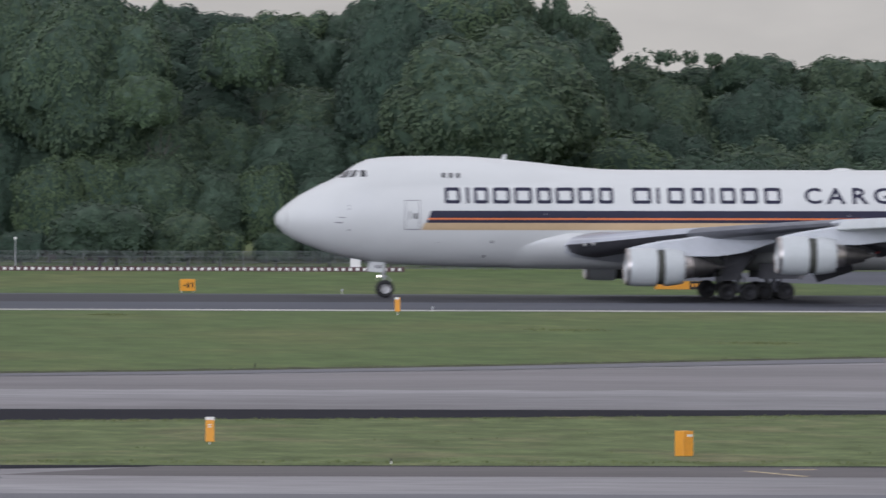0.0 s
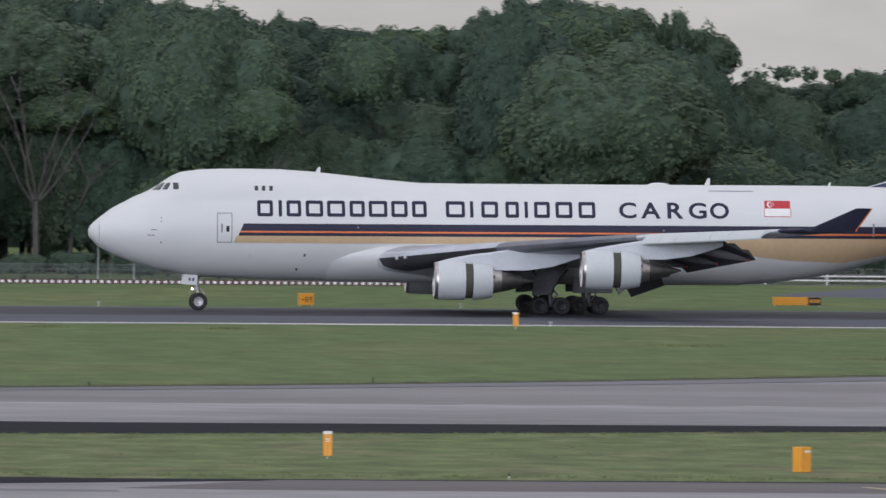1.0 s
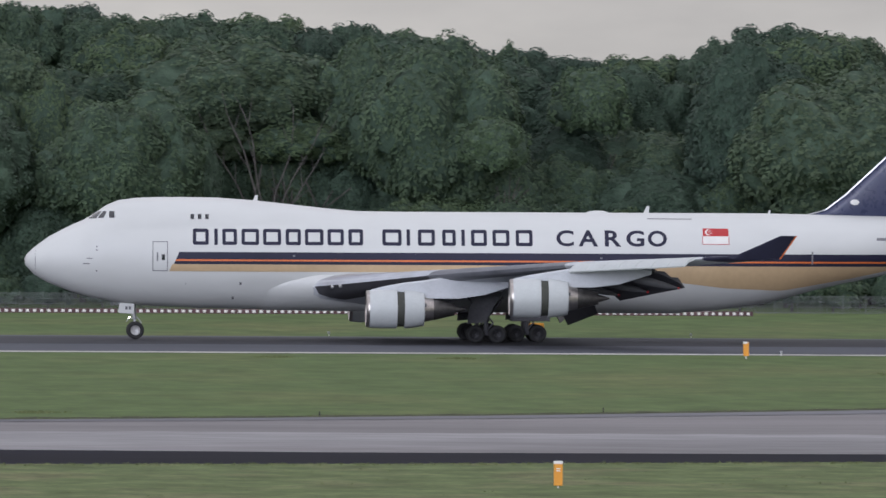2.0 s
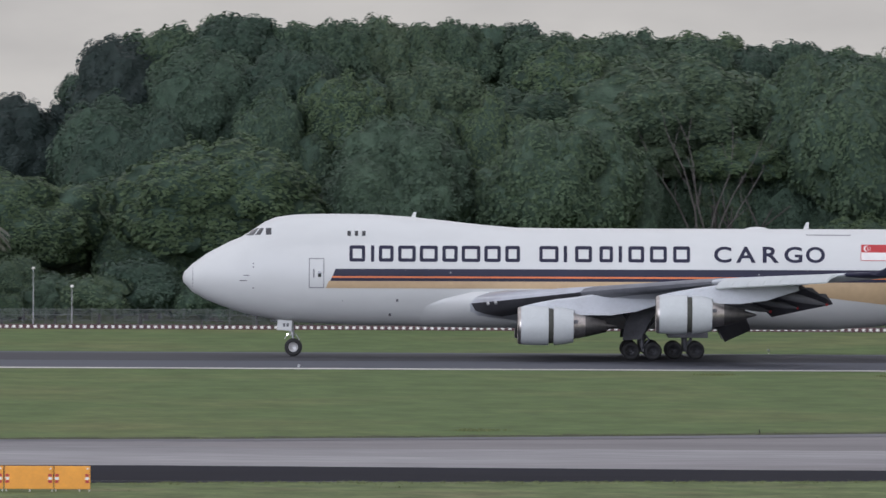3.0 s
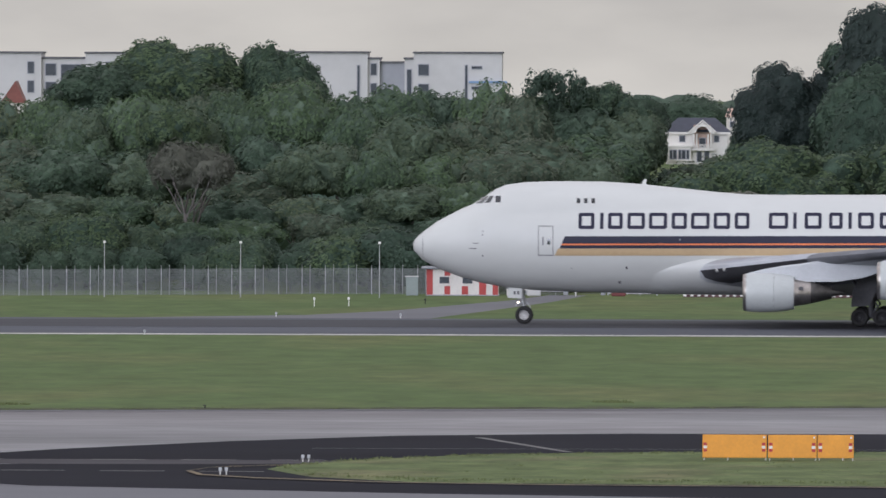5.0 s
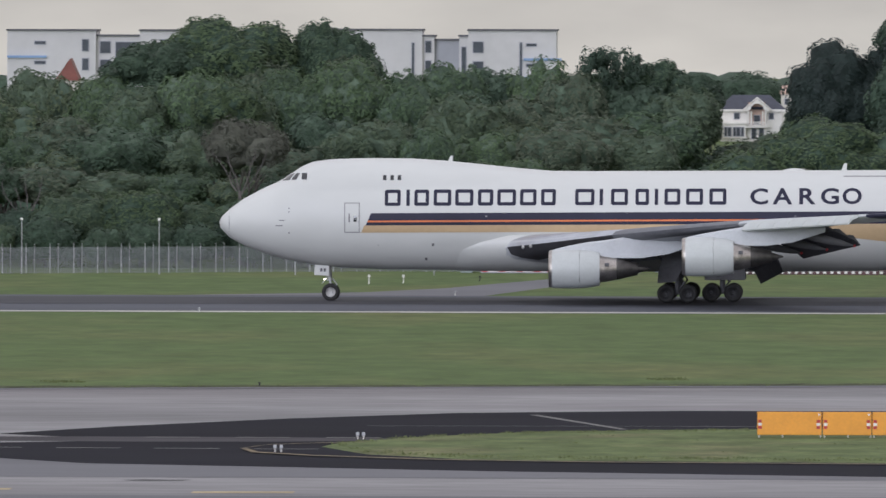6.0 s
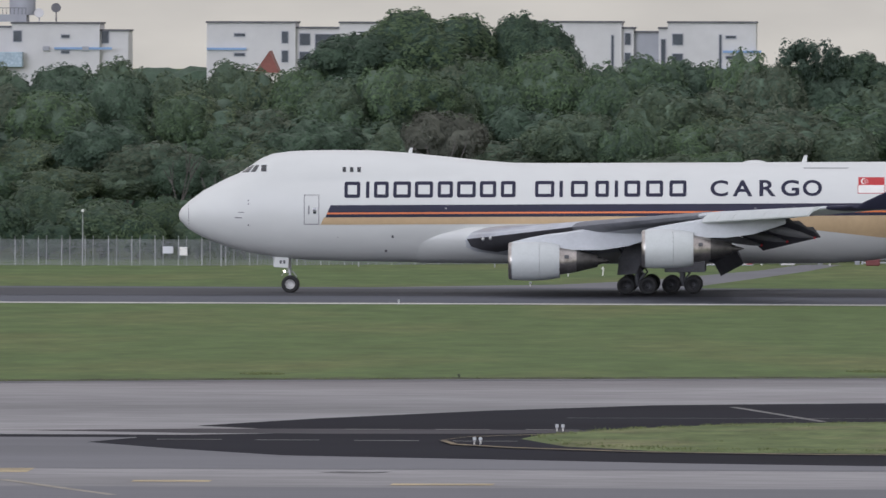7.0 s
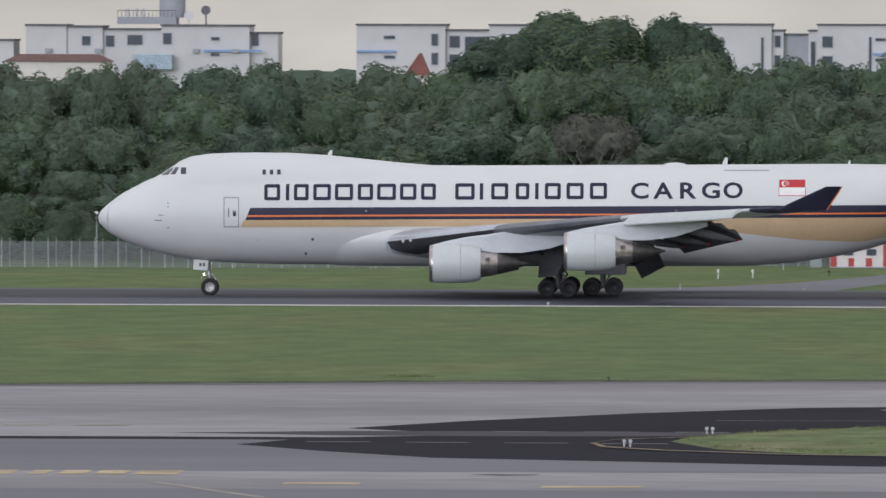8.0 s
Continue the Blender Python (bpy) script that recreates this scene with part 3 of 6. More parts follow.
# national flag
for c in (rect(39.4, 6.94, 41.2, 6.98), rect(39.36, 6.94, 39.4, 7.52), rect(41.2, 6.94, 41.24, 7.52)):
    patch("flag_border", c, RED, "thin red flag border", 0.02)
patch("flag_white", rect(39.4, 6.98, 41.2, 7.52), SIGN_WHITE, "white half of the painted flag", 0.012)
patch("flag_red", rect(39.4, 7.52, 41.2, 8.06), RED, "red half of the painted flag", 0.014)
bm = bmesh.new()
for k in range(10):
    a0, a1 = radians(70 + 22 * k), radians(92 + 22 * k)
    p = lambda a, r, o=0: (39.78 + o + math.cos(a) * r, 7.79 + math.sin(a) * r)
    decal(bm, (p(a0, 0.21), p(a1, 0.21), p(a1, 0.155, 0.05), p(a0, 0.155, 0.05)), 1, 1, 0.02)
part("flag_crescent", bm, SIGN_WHITE, fuselage, "white crescent")
for k in range(5):
    bm = bmesh.new()
    a = radians(90 + 72 * k)
    x, z = 39.95 + 0.1 * math.cos(a), 7.79 + 0.1 * math.sin(a)
    decal(bm, rect(x - 0.03, z - 0.03, x + 0.03, z + 0.03), 1, 1, 0.02)
    part("flag_dot", bm, SIGN_WHITE, fuselage, "small white dot")
for k in range(6):   # registration as plain bars
    patch("registration_bar", rect(43.95 + 0.42 * k, 4.78, 44.23 + 0.42 * k, 5.16), DARK, "dark registration bar", 0.02, 1, 2)
patch("aft_door", rect(47.0, 5.6, 47.12, 6.5), SEAM, "aft door edge", 0.02, 1, 4)
patch("vent_slot", rect(51.6, 7.3, 53.2, 7.5), SEAM, "grey vent slot", 0.02)

# wing-to-body fairing
bm = bmesh.new()
rings = []
for x in list(np.arange(8.8, 14, 0.3)) + list(np.arange(14, 38.1, 0.8)):
    swell = lerp(x, [(8.8, -0.03), (9.4, 0.10), (10.5, 0.34), (12.5, 0.62), (15, 0.72), (27, 0.7), (31, 0.45), (36, 0.05), (38, -0.04)])
    top = lerp(x, [(8.8, 3.5), (10.5, 4.15), (12.5, 4.62), (26, 4.7), (32, 4.2), (38, 3.4)])
    low = lerp(x, BOT)
    left = []
    for i in range(15):
        u = i / 14
        z = low + (top - low) * u
        left.append((x, -(half_width(x, max(z, low + 0.03)) + swell * math.sin(math.pi * min(1, 0.12 + 0.88 * u)) ** 0.7 - 0.02), z - 0.05 * (1 - u)))
    rings.append(list(reversed(left)) + [(p[0], -p[1], p[2]) for p in left])
loft(bm, rings, closed=False)
part("belly_fairing", bm, WHITE, airplane, "white bulged fairing at the wing root", smooth=True)

# ---- wings ----
# span station, leading edge x, chord, height, thickness
WING = [(2.6, 11.6, 15.8, 3.5, 2.2), (5.5, 14.4, 13.7, 3.85, 1.7), (11.7, 20.5, 9.2, 4.7, 0.95), (20.8, 29.2, 6.3, 5.62, 0.62), (29.6, 37.5, 4.2, 6.25, 0.36)]


def wing_at(y):
    ys = [w[0] for w in WING]
    return [float(np.interp(y, ys, [w[k] for w in WING])) for k in range(1, 5)]


FOIL = [(1.0, 0.0), (0.85, 0.22), (0.65, 0.42), (0.45, 0.52), (0.28, 0.54), (0.15, 0.46), (0.07, 0.37), (0.02, 0.24), (0.0, 0.02),
        (0.02, -0.2), (0.07, -0.31), (0.15, -0.36), (0.28, -0.44), (0.45, -0.42), (0.65, -0.28), (0.85, -0.1)]


def foil(side, y, x, c, z, t, a=0.0, b=1.0, grow=0.0):
    pts = []
    for u, v in FOIL:
        uu = a + (b - a) * u
        pts.append((x + c * uu, side * y, z + v * t + (grow if v > 0 else -grow) - 0.02 * c * (uu - 0.4)))
    return pts


def wing(side):
    bm = bmesh.new()
    loft(bm, [foil(side, y, *wing_at(y)) for y in (2.6, 4, 5.5, 8, 11.7, 15, 18, 20.8, 24, 27, 29.6)])
    w = part("wing", bm, GREY, airplane, "light grey swept wing with flaps lowered", smooth=True)
    # leading edge in three lengths
    for y0, y1, name in ((3.4, 11.0, SILVER), (11.0, 20.2, KRUEGER)):
        bm = bmesh.new()
        rings = []
        for y in np.linspace(y0, y1, 5):
            x, c, z, t = wing_at(y)
            ring = []
            for u, v in ((0.16, 0.50), (0.09, 0.43), (0.03, 0.28), (0.0, 0.03), (0.02, -0.2), (0.07, -0.31), (0.14, -0.37)):
                ring.append((x + c * u - 0.03, side * y, z + v * t + (0.02 if v > 0 else -0.02) - 0.02 * c * (u - 0.4)))
            rings.append(ring + [(x + c * 0.12, side * y, z)])
        if name is SILVER:   # a bright upper half; the dark lower half has shade put into its colour
            loft(bm, [r[:4] + [r[-1]] for r in rings])
            part("leading_edge", bm, SLAT, w, "bright metal leading edge", smooth=True)
            bm = bmesh.new()
            loft(bm, [r[3:] for r in rings])
            part("leading_edge", bm, FLAP, w, "dark lower half of the leading edge, its shade put into the colour", smooth=True)
            continue
        loft(bm, rings)
        part("leading_edge", bm, name, w, "dark lowered leading-edge flap", smooth=True)
    # lowered outer leading-edge flaps, panel by panel
    ys = np.linspace(21.2, 29.0, 8)
    for y0, y1 in zip(ys, ys[1:]):
        bm = bmesh.new()
        rings = []
        for y in (y0 + 0.02, y1 - 0.02):
            x, c, z, t = wing_at(y)
            rings.append([(x + 0.45, side * y, z + 0.2), (x - 0.1, side * y, z + 0.16), (x - 0.5, side * y, z - 0.08), (x - 0.72, side * y, z - 0.42), (x - 0.66, side * y, z - 0.5), (x - 0.4, side * y, z - 0.2), (x + 0.1, side * y, z + 0.02)])
        loft(bm, rings)
        part("leading_edge_flap", bm, COWL, w, "pale lowered leading-edge flap panel", smooth=True)
    # black wing tip and winglet
    bm = bmesh.new()
    loft(bm, [foil(side, 29.55, 37.4, 4.3, 6.25, 0.4), foil(side, 29.95, 38.2, 4.1, 6.3, 0.34), foil(side, 30.2, 39.0, 3.6, 6.38, 0.26)])
    part("wing_tip", bm, NAVY, w, "dark wing tip", smooth=True)
    bm = bmesh.new()
    rings = []
    for dy, dz, x, c, t in ((0, 0, 39.3, 3.35, 0.26), (0.25, 0.4, 40.0, 2.9, 0.22), (0.6, 1.02, 41.35, 1.95, 0.16), (0.95, 1.6, 42.6, 1.08, 0.1)):
        rings.append([(x + c * u, side * (30.1 + dy + v * t * 0.8), 6.3 + dz - v * t * 0.4) for u, v in FOIL])
    loft(bm, rings)
    part("winglet", bm, NAVY, w, "navy winglet", smooth=True)
    bm = bmesh.new()
    loft(bm, [[(42.62, side * 30.07, 6.3), (42.74, side * 30.07, 6.32), (42.74, side * 30.13, 6.32), (42.62, side * 30.13, 6.3)],
              [(43.64, side * 31.02, 7.9), (43.76, side * 31.02, 7.92), (43.76, side * 31.08, 7.92), (43.64, side * 31.08, 7.9)]])
    part("winglet_edge", bm, ORANGE, w, "orange winglet trailing edge")
    # lowered flaps: an inner and an outer set of three panels, stepping down and aft
    for y0, y1, dx0, dz0, dx1, dz1 in ((4.4, 10.9, 2.6, 2.2, 2.6, 2.2), (12.9, 19.8, 3.0, 1.5, 2.6, 1.2)):
        for a, b in ((0.0, 0.34), (0.3, 0.7), (0.66, 1.0)):
            bm = bmesh.new()
            rings = []
            for y, dx, dz in ((y0, dx0, dz0), (y1, dx1, dz1)):
                x, c, z, t = wing_at(y)
                te, zz = x + c - 0.5, z - 0.012 * c
                drop = lambda u: zz - dz * (0.35 * u + 0.65 * u * u)
                pa, pb = (te + dx * a, drop(a)), (te + dx * b, drop(b) - 0.05)
                rings.append([(pa[0], side * y, pa[1] - 0.12), (pa[0] + 0.05, side * y, pa[1] + 0.06), (pa[0] + 0.4, side * y, pa[1] + 0.04), (pb[0], side * y, pb[1] + 0.02), (pb[0], side * y, pb[1] - 0.03), (pa[0] + 0.4, side * y, pa[1] - 0.26)])
            loft(bm, rings)
            part("flap", bm, FLAP, w, "lowered flap panel, darkened in colour for its shaded underside")
    for y in (7.6, 13.6, 16.4, 19.4):   # flap track fairings
        x, c, z, t = wing_at(y)
        bm = bmesh.new()
        rings = []
        for u, r in ((0, 0.03), (0.4, 0.2), (1.2, 0.3), (2.4, 0.3), (3.4, 0.2), (4.2, 0.04)):
            rings.append([(x + c - 2.2 + u, side * y + math.cos(k * math.pi / 5) * r * 0.6, z - 0.45 - 0.22 * u * (u > 1) + math.sin(k * math.pi / 5) * r) for k in range(10)])
        loft(bm, rings)
        part("flap_track_fairing", bm, FAIRING, w, "grey flap track fairing", smooth=True)
        bm = bmesh.new()
        bmesh.ops.create_icosphere(bm, subdivisions=1, radius=0.11, matrix=Matrix.Translation((x + c + 1.95, side * y, z - 1.36)))
        part("fairing_tip", bm, RED, w, "red fairing tip")
    for d in (0.0, 0.55):   # landing lights in the root leading edge
        x, c, z, t = wing_at(4.6 + d)
        bm = bmesh.new()
        bmesh.ops.create_uvsphere(bm, u_segments=10, v_segments=6, radius=0.14, matrix=Matrix.Translation((x - 0.02, side * (4.6 + d), z + 0.08)))
        part("landing_light", bm, RIM, w, "round landing light lens", smooth=True)
    return w


wing(-1)
wing(1)

# ---- engines ----
sleeves = []


def engine(side, y, x, z, wx, wz):
    """Nacelle with a sliding reverser sleeve, core nozzle and pylon. x: intake lip; wx, wz: where the pylon meets the wing."""
    o = (x, side * y, z)
    bm = bmesh.new()
    lathe(bm, [(0.55, 1.02), (0.12, 1.12), (0.0, 1.2), (0.05, 1.25), (0.3, 1.31), (0.9, 1.34), (1.6, 1.35), (2.12, 1.34), (2.12, 1.2), (0.55, 1.02)])
    e = part("engine", bm, COWL, airplane, "pale grey turbofan engine", smooth=True, loc=o)
    bm = bmesh.new()
    lathe(bm, [(0.3, 1.09), (0.08, 1.14), (-0.01, 1.2), (0.05, 1.26), (0.22, 1.3)])
    part("intake_lip", bm, STEEL, e, "bare metal intake lip", smooth=True)
    bm = bmesh.new()
    lathe(bm, [(0.8, 1.05), (0.8, 0.28), (0.45, 0.02)])
    for k in range(18):
        a = 2 * math.pi * k / 18
        m = Matrix.Rotation(a, 4, "X") @ pose(0.74, 0, 0.65, 0, 0, 35)
        r = bmesh.ops.create_cube(bm, size=1)
        bmesh.ops.transform(bm, matrix=m @ Matrix.Diagonal((0.03, 0.2, 0.75, 1)), verts=r["verts"])
    part("fan", bm, DARKMETAL, e, "dark fan blades")
    bm = bmesh.new()
    lathe(bm, [(2.05, 1.2), (2.1, 1.22), (2.75, 1.2)])
    part("cascade", bm, GAP, e, "dark reverser cascade", smooth=True)
    bm = bmesh.new()
    lathe(bm, [(2.13, 1.25), (2.14, 1.335), (2.4, 1.32), (3.0, 1.25), (3.5, 1.14), (3.5, 1.08), (2.3, 1.22)])
    s = part("reverser_sleeve", bm, COWL, e, "sliding pale grey reverser sleeve", smooth=True)
    sleeves.append(s)
    bm = bmesh.new()
    lathe(bm, [(2.6, 1.0), (3.4, 0.96), (4.2, 0.84), (4.75, 0.72), (4.75, 0.66)])
    part("core_cowl", bm, STEEL, e, "metal core cowl", smooth=True)
    bm = bmesh.new()
    lathe(bm, [(4.6, 0.74), (4.78, 0.74), (5.3, 0.6), (6.1, 0.42), (6.1, 0.36), (5.4, 0.5)])
    part("exhaust_nozzle", bm, DARKMETAL, e, "dark exhaust nozzle", smooth=True)
    bm = bmesh.new()
    lathe(bm, [(5.4, 0.34), (6.2, 0.26), (6.9, 0.03)])
    part("exhaust_plug", bm, DARKMETAL, e, "dark exhaust plug", smooth=True)
    bm = bmesh.new()
    box(bm, (3.85, -0.98, 0.18), (4.15, -0.9, 0.42), 0.02)
    part("service_panel", bm, DARK, e, "dark square vent")
    # pylon, lofted from the cowl to under the wing
    ax, az = wx - x, wz - z
    bm = bmesh.new()
    st = [(0.35, 1.2, 1.34, 0.05), (1.3, 1.1, 1.34 + (az - 1.34) * 0.3, 0.18), (2.6, 0.95, 1.34 + (az - 1.34) * 0.62, 0.24), (ax * 0.75, 0.75, az * 0.93, 0.26), (ax + 1.2, 0.75, az + 0.25, 0.26),
          (ax + 3.0, 0.8 * az * 0.6, az + 0.2, 0.22), (ax + 5.2, az * 0.82, az, 0.08)]
    loft(bm, [[(u, -t, lo), (u, -t * 0.9, hi - 0.12), (u, 0, hi), (u, t * 0.9, hi - 0.12), (u, t, lo)] for u, lo, hi, t in st])
    part("pylon", bm, GREY, e, "light grey engine pylon", smooth=True)
    return e


for side in (-1, 1):
    engine(side, 11.7, 15.5, 2.42, 20.7, 4.55)
    engine(side, 20.8, 24.85, 3.4, 29.4, 5.45)

# ---- tail ----
bm = bmesh.new()
loft(bm, [[(x + c * u, v * t, z) for u, v in FOIL] for x, c, z, t in ((46.5, 14.3, 8.85, 0.3), (48.2, 12.4, 9.35, 0.5), (49.6, 11.0, 10.4, 0.55), (53, 8.6, 13.6, 0.5), (59.4, 4.0, 19.4, 0.25))])
fin = part("tail_fin", bm, FIN, airplane, "navy swept tail fin", smooth=True)
bm = bmesh.new()
bmesh.ops.create_uvsphere(bm, u_segments=12, v_segments=8, radius=1, matrix=Matrix.Translation((50.2, -0.22, 9.95)) @ Matrix.Diagonal((0.32, 0.03, 0.2, 1)))
part("fin_emblem", bm, SIGN_WHITE, fin, "small pale emblem", smooth=True)
bm = bmesh.new()
edge = [(46.45, 8.92), (48.15, 9.38), (49.52, 10.42), (52.94, 13.62), (59.34, 19.4)]
loft(bm, [[(x - 0.05, -0.05, z + 0.02), (x - 0.05, 0.05, z + 0.02), (x + 0.06, 0.07, z), (x + 0.06, -0.07, z)] for x, z in edge])
part("fin_leading_edge", bm, SILVER, fin, "bright metal leading edge")
for side in (-1, 1):
    bm = bmesh.new()
    loft(bm, [[(x + c * u, side * y, z + v * t) for u, v in FOIL] for y, x, c, z, t in ((1.0, 51.5, 8.4, 7.6, 0.8), (5.5, 55.6, 5.6, 8.1, 0.5), (11.0, 60.4, 2.6, 8.7, 0.25))])
    part("tailplane", bm, GREY, airplane, "light grey tailplane", smooth=True)

# ---- antennas ----
for x, z, h, l in ((8.1, 9.7, 0.38, 0.35), (35.4, 9.06, 0.5, 0.4), (44.1, 9.1, 0.25, 0.2)):
    bm = bmesh.new()
    loft(bm, [[(x, -0.04, z - 0.05), (x + l, -0.04, z - 0.05), (x + l, 0.04, z - 0.05), (x, 0.04, z - 0.05)], [(x + l * 0.6, -0.02, z + h), (x + l * 1.1, -0.02, z + h), (x + l * 1.1, 0.02, z + h), (x + l * 0.6, 0.02, z + h)]])
    part("blade_antenna", bm, WHITE, airplane, "white blade antenna")
bm = bmesh.new()
bmesh.ops.create_uvsphere(bm, u_segments=20, v_segments=10, radius=1, matrix=Matrix.Translation((32.2, 0, 9.0)) @ Matrix.Diagonal((0.85, 0.4, 0.22, 1)))
part("satellite_dome", bm, WHITE, airplane, "low white antenna dome", smooth=True)

# ---- landing gear ----
wheels = []
TYRE_R = 0.62


def wheel(x, y, big=True):
    bm = bmesh.new()
    w = 0.2
    lathe(bm, [(-w * 0.7, 0.02), (-w * 0.75, 0.1), (-w * 0.4, 0.16), (-w * 0.55, 0.3), (-w * 0.8, 0.34), (w * 0.8, 0.34), (w * 0.55, 0.3), (w * 0.4, 0.16), (w * 0.75, 0.1), (w * 0.7, 0.02)], 20, "y")
    for k in range(5):
        a = 2 * math.pi * k / 5
        for s in (-1, 1):
            box(bm, (math.cos(a) * 0.22 - 0.03, s * w * 0.5 - 0.015, math.sin(a) * 0.22 - 0.03), (math.cos(a) * 0.22 + 0.03, s * w * 0.5 + 0.015, math.sin(a) * 0.22 + 0.03))
    rim = part("wheel", bm, RIM if x < 5 else DARKRIM, airplane, "metal wheel rim", smooth=True, loc=(x, y, TYRE_R))
    bm = bmesh.new()
    lathe(bm, [(-w * 0.7, 0.33), (-w * 0.95, 0.4), (-w, 0.5), (-w * 0.8, 0.585), (-w * 0.45, 0.615), (0, 0.62), (w * 0.45, 0.615), (w * 0.8, 0.585), (w, 0.5), (w * 0.95, 0.4), (w * 0.7, 0.33)], 28, "y")
    part("tyre", bm, RUBBER, rim, "black tyre", smooth=True)
    wheels.append((rim, x, y))


for y in (-0.46, 0.46):
    wheel(0, y)
bm = bmesh.new()
rod(bm, (0, 0, 0.62), (-0.05, 0, 1.5), 0.1)
rod(bm, (-0.05, 0, 1.4), (-0.15, 0, 2.9), 0.15)
rod(bm, (0, -0.5, 0.62), (0, 0.5, 0.62), 0.08)
rod(bm, (0.12, 0, 1.55), (0.42, 0, 1.15), 0.04)
rod(bm, (0.42, 0, 1.15), (0.08, 0, 0.75), 0.04)
rod(bm, (-0.1, 0, 1.9), (-1.5, 0, 2.7), 0.06)
rod(bm, (-0.25, -0.3, 1.45), (-0.25, 0.3, 1.45), 0.05)
rod(bm, (-0.1, -0.06, 1.9), (-0.62, -0.1, 1.2), 0.025)
nose_gear = part("nose_gear", bm, GALV, airplane, "grey metal nose gear leg", smooth=True)
for y in (-0.24, 0.24):
    bm = bmesh.new()
    bmesh.ops.create_uvsphere(bm, u_segments=12, v_segments=8, radius=0.06, matrix=Matrix.Translation((-0.42, y, 1.5)))
    part("taxi_light", bm, LAMP, nose_gear, "bright taxi light", smooth=True)
for s in (-1, 1):
    bm = bmesh.new()
    box(bm, (-1.1, s * 0.62 - 0.03, 1.78), (-0.08, s * 0.62 + 0.03, 2.5), 0.02)
    bmesh.ops.rotate(bm, verts=bm.verts, cent=(-0.6, s * 0.62, 2.5), matrix=Matrix.Rotation(radians(4), 3, "Y"))
    d = part("nose_gear_door", bm, WHITE, nose_gear, "white nose gear door with dark bars")
    bm = bmesh.new()
    for k in range(2):
        box(bm, (-0.72 + k * 0.24, s * 0.655 - 0.005, 2.05), (-0.56 + k * 0.24, s * 0.655 + 0.005, 2.28))
    part("door_marking", bm, DARK, nose_gear, "dark bars on the gear door")

for gx, gy in ((24.17, -5.5), (24.17, 5.5), (27.2, -1.92), (27.2, 1.92)):
    s = -1 if gy < 0 else 1
    for dx in (-0.76, 0.76):
        for dy in (-0.56, 0.56):
            wheel(gx + dx, gy + dy)
    bm = bmesh.new()
    rod(bm, (gx, gy, 0.66), (gx, gy, 1.5), 0.16)
    rod(bm, (gx, gy, 1.5), (gx, gy, 3.6), 0.24)
    bmesh.ops.remove_doubles(bm, verts=bm.verts, dist=0.001)
    leg = part("main_gear", bm, DARK, airplane, "dark main gear leg", smooth=True)
    for nm, p, q, r in (("bogie_beam", (gx - 0.85, gy, 0.66), (gx + 0.85, gy, 0.66), 0.13), ("axle", (gx - 0.76, gy - 0.6, 0.62), (gx - 0.76, gy + 0.6, 0.62), 0.08), ("axle", (gx + 0.76, gy - 0.6, 0.62), (gx + 0.76, gy + 0.6, 0.62), 0.08),
                        ("brace", (gx, gy, 1.7), (gx - 1.3, gy - s * 0.8, 3.2), 0.1), ("brace", (gx, gy, 1.7), (gx + 1.2, gy, 3.2), 0.1), ("torque_link", (gx + 0.1, gy, 0.9), (gx + 0.5, gy, 1.4), 0.06), ("torque_link", (gx + 0.5, gy, 1.4), (gx + 0.1, gy, 1.9), 0.06)):
        part(nm, rod(bmesh.new(), p, q, r), DARK, leg, smooth=True)
    bm = bmesh.new()
    if abs(gy) > 3:
        loft(bm, [[(gx - 1.35, gy + s * 0.75, 1.35), (gx - 0.1, gy + s * 0.75, 1.45), (gx - 0.1, gy + s * 0.81, 1.45), (gx - 1.35, gy + s * 0.81, 1.35)],
                  [(gx - 1.25, gy + s * 1.0, 2.4), (gx + 0.5, gy + s * 1.0, 2.6), (gx + 0.5, gy + s * 1.06, 2.6), (gx - 1.25, gy + s * 1.06, 2.4)],
                  [(gx - 0.7, gy + s * 1.1, 3.6), (gx + 1.1, gy + s * 1.1, 3.6), (gx + 1.1, gy + s * 1.16, 3.6), (gx - 0.7, gy + s * 1.16, 3.6)]])
    else:
        box(bm, (gx - 1.2, gy + s * 0.75, 1.5), (gx + 1.6, gy + s * 0.81, 2.6), 0.02)
    part("gear_door", bm, DARK, leg, "dark gear door")

PLANE = [(0, 84.78, 1.8, 0.0), (0.5, 74.06, 1.35, 0.0), (1, 63.43, 0.8, 0.0), (1.2, 59.23, 0.6, -0.1), (2.3, 36.88, -0.5, -0.9), (2.5, 32.86, -0.79, -1.0), (3, 23.29, -1.5, -1.3), (3.5, 13.81, -1.86, -1.7), (4, 4.43, -1.91, -2.0), (4.3, -1.05, -1.82, -2.3), (4.5, -4.63, -1.76, -2.5), (4.7, -8.32, -1.64, -2.7), (5.8, -27.54, -1.01, -3.8), (6, -30.95, -0.89, -4.0), (6.5, -39.36, -0.6, -5.0), (7, -47.54, -0.03, -6.0), (7.5, -55.52, 0.53, -7.5), (8, -63.36, 1.1, -9.0)]
PITCH = [(0, 0.12), (2.3, 0.18), (3.5, 0.1), (4.5, 0.0), (6.0, -0.18), (8.0, -0.2)]   # nose dips under braking
RUNWAY = [(-36, -0.234), (-20, -0.13), (-4, -0.012), (4, -0.012), (16, -0.09)]   # its height across the crown
REVERSER = [(0, 0.52), (1.2, 0.52), (2.3, 0.46), (2.5, 0.40), (3.5, 0.22), (3.7, 0.09), (3.9, 0.0), (4.5, 0.0), (8.0, 0.0)]


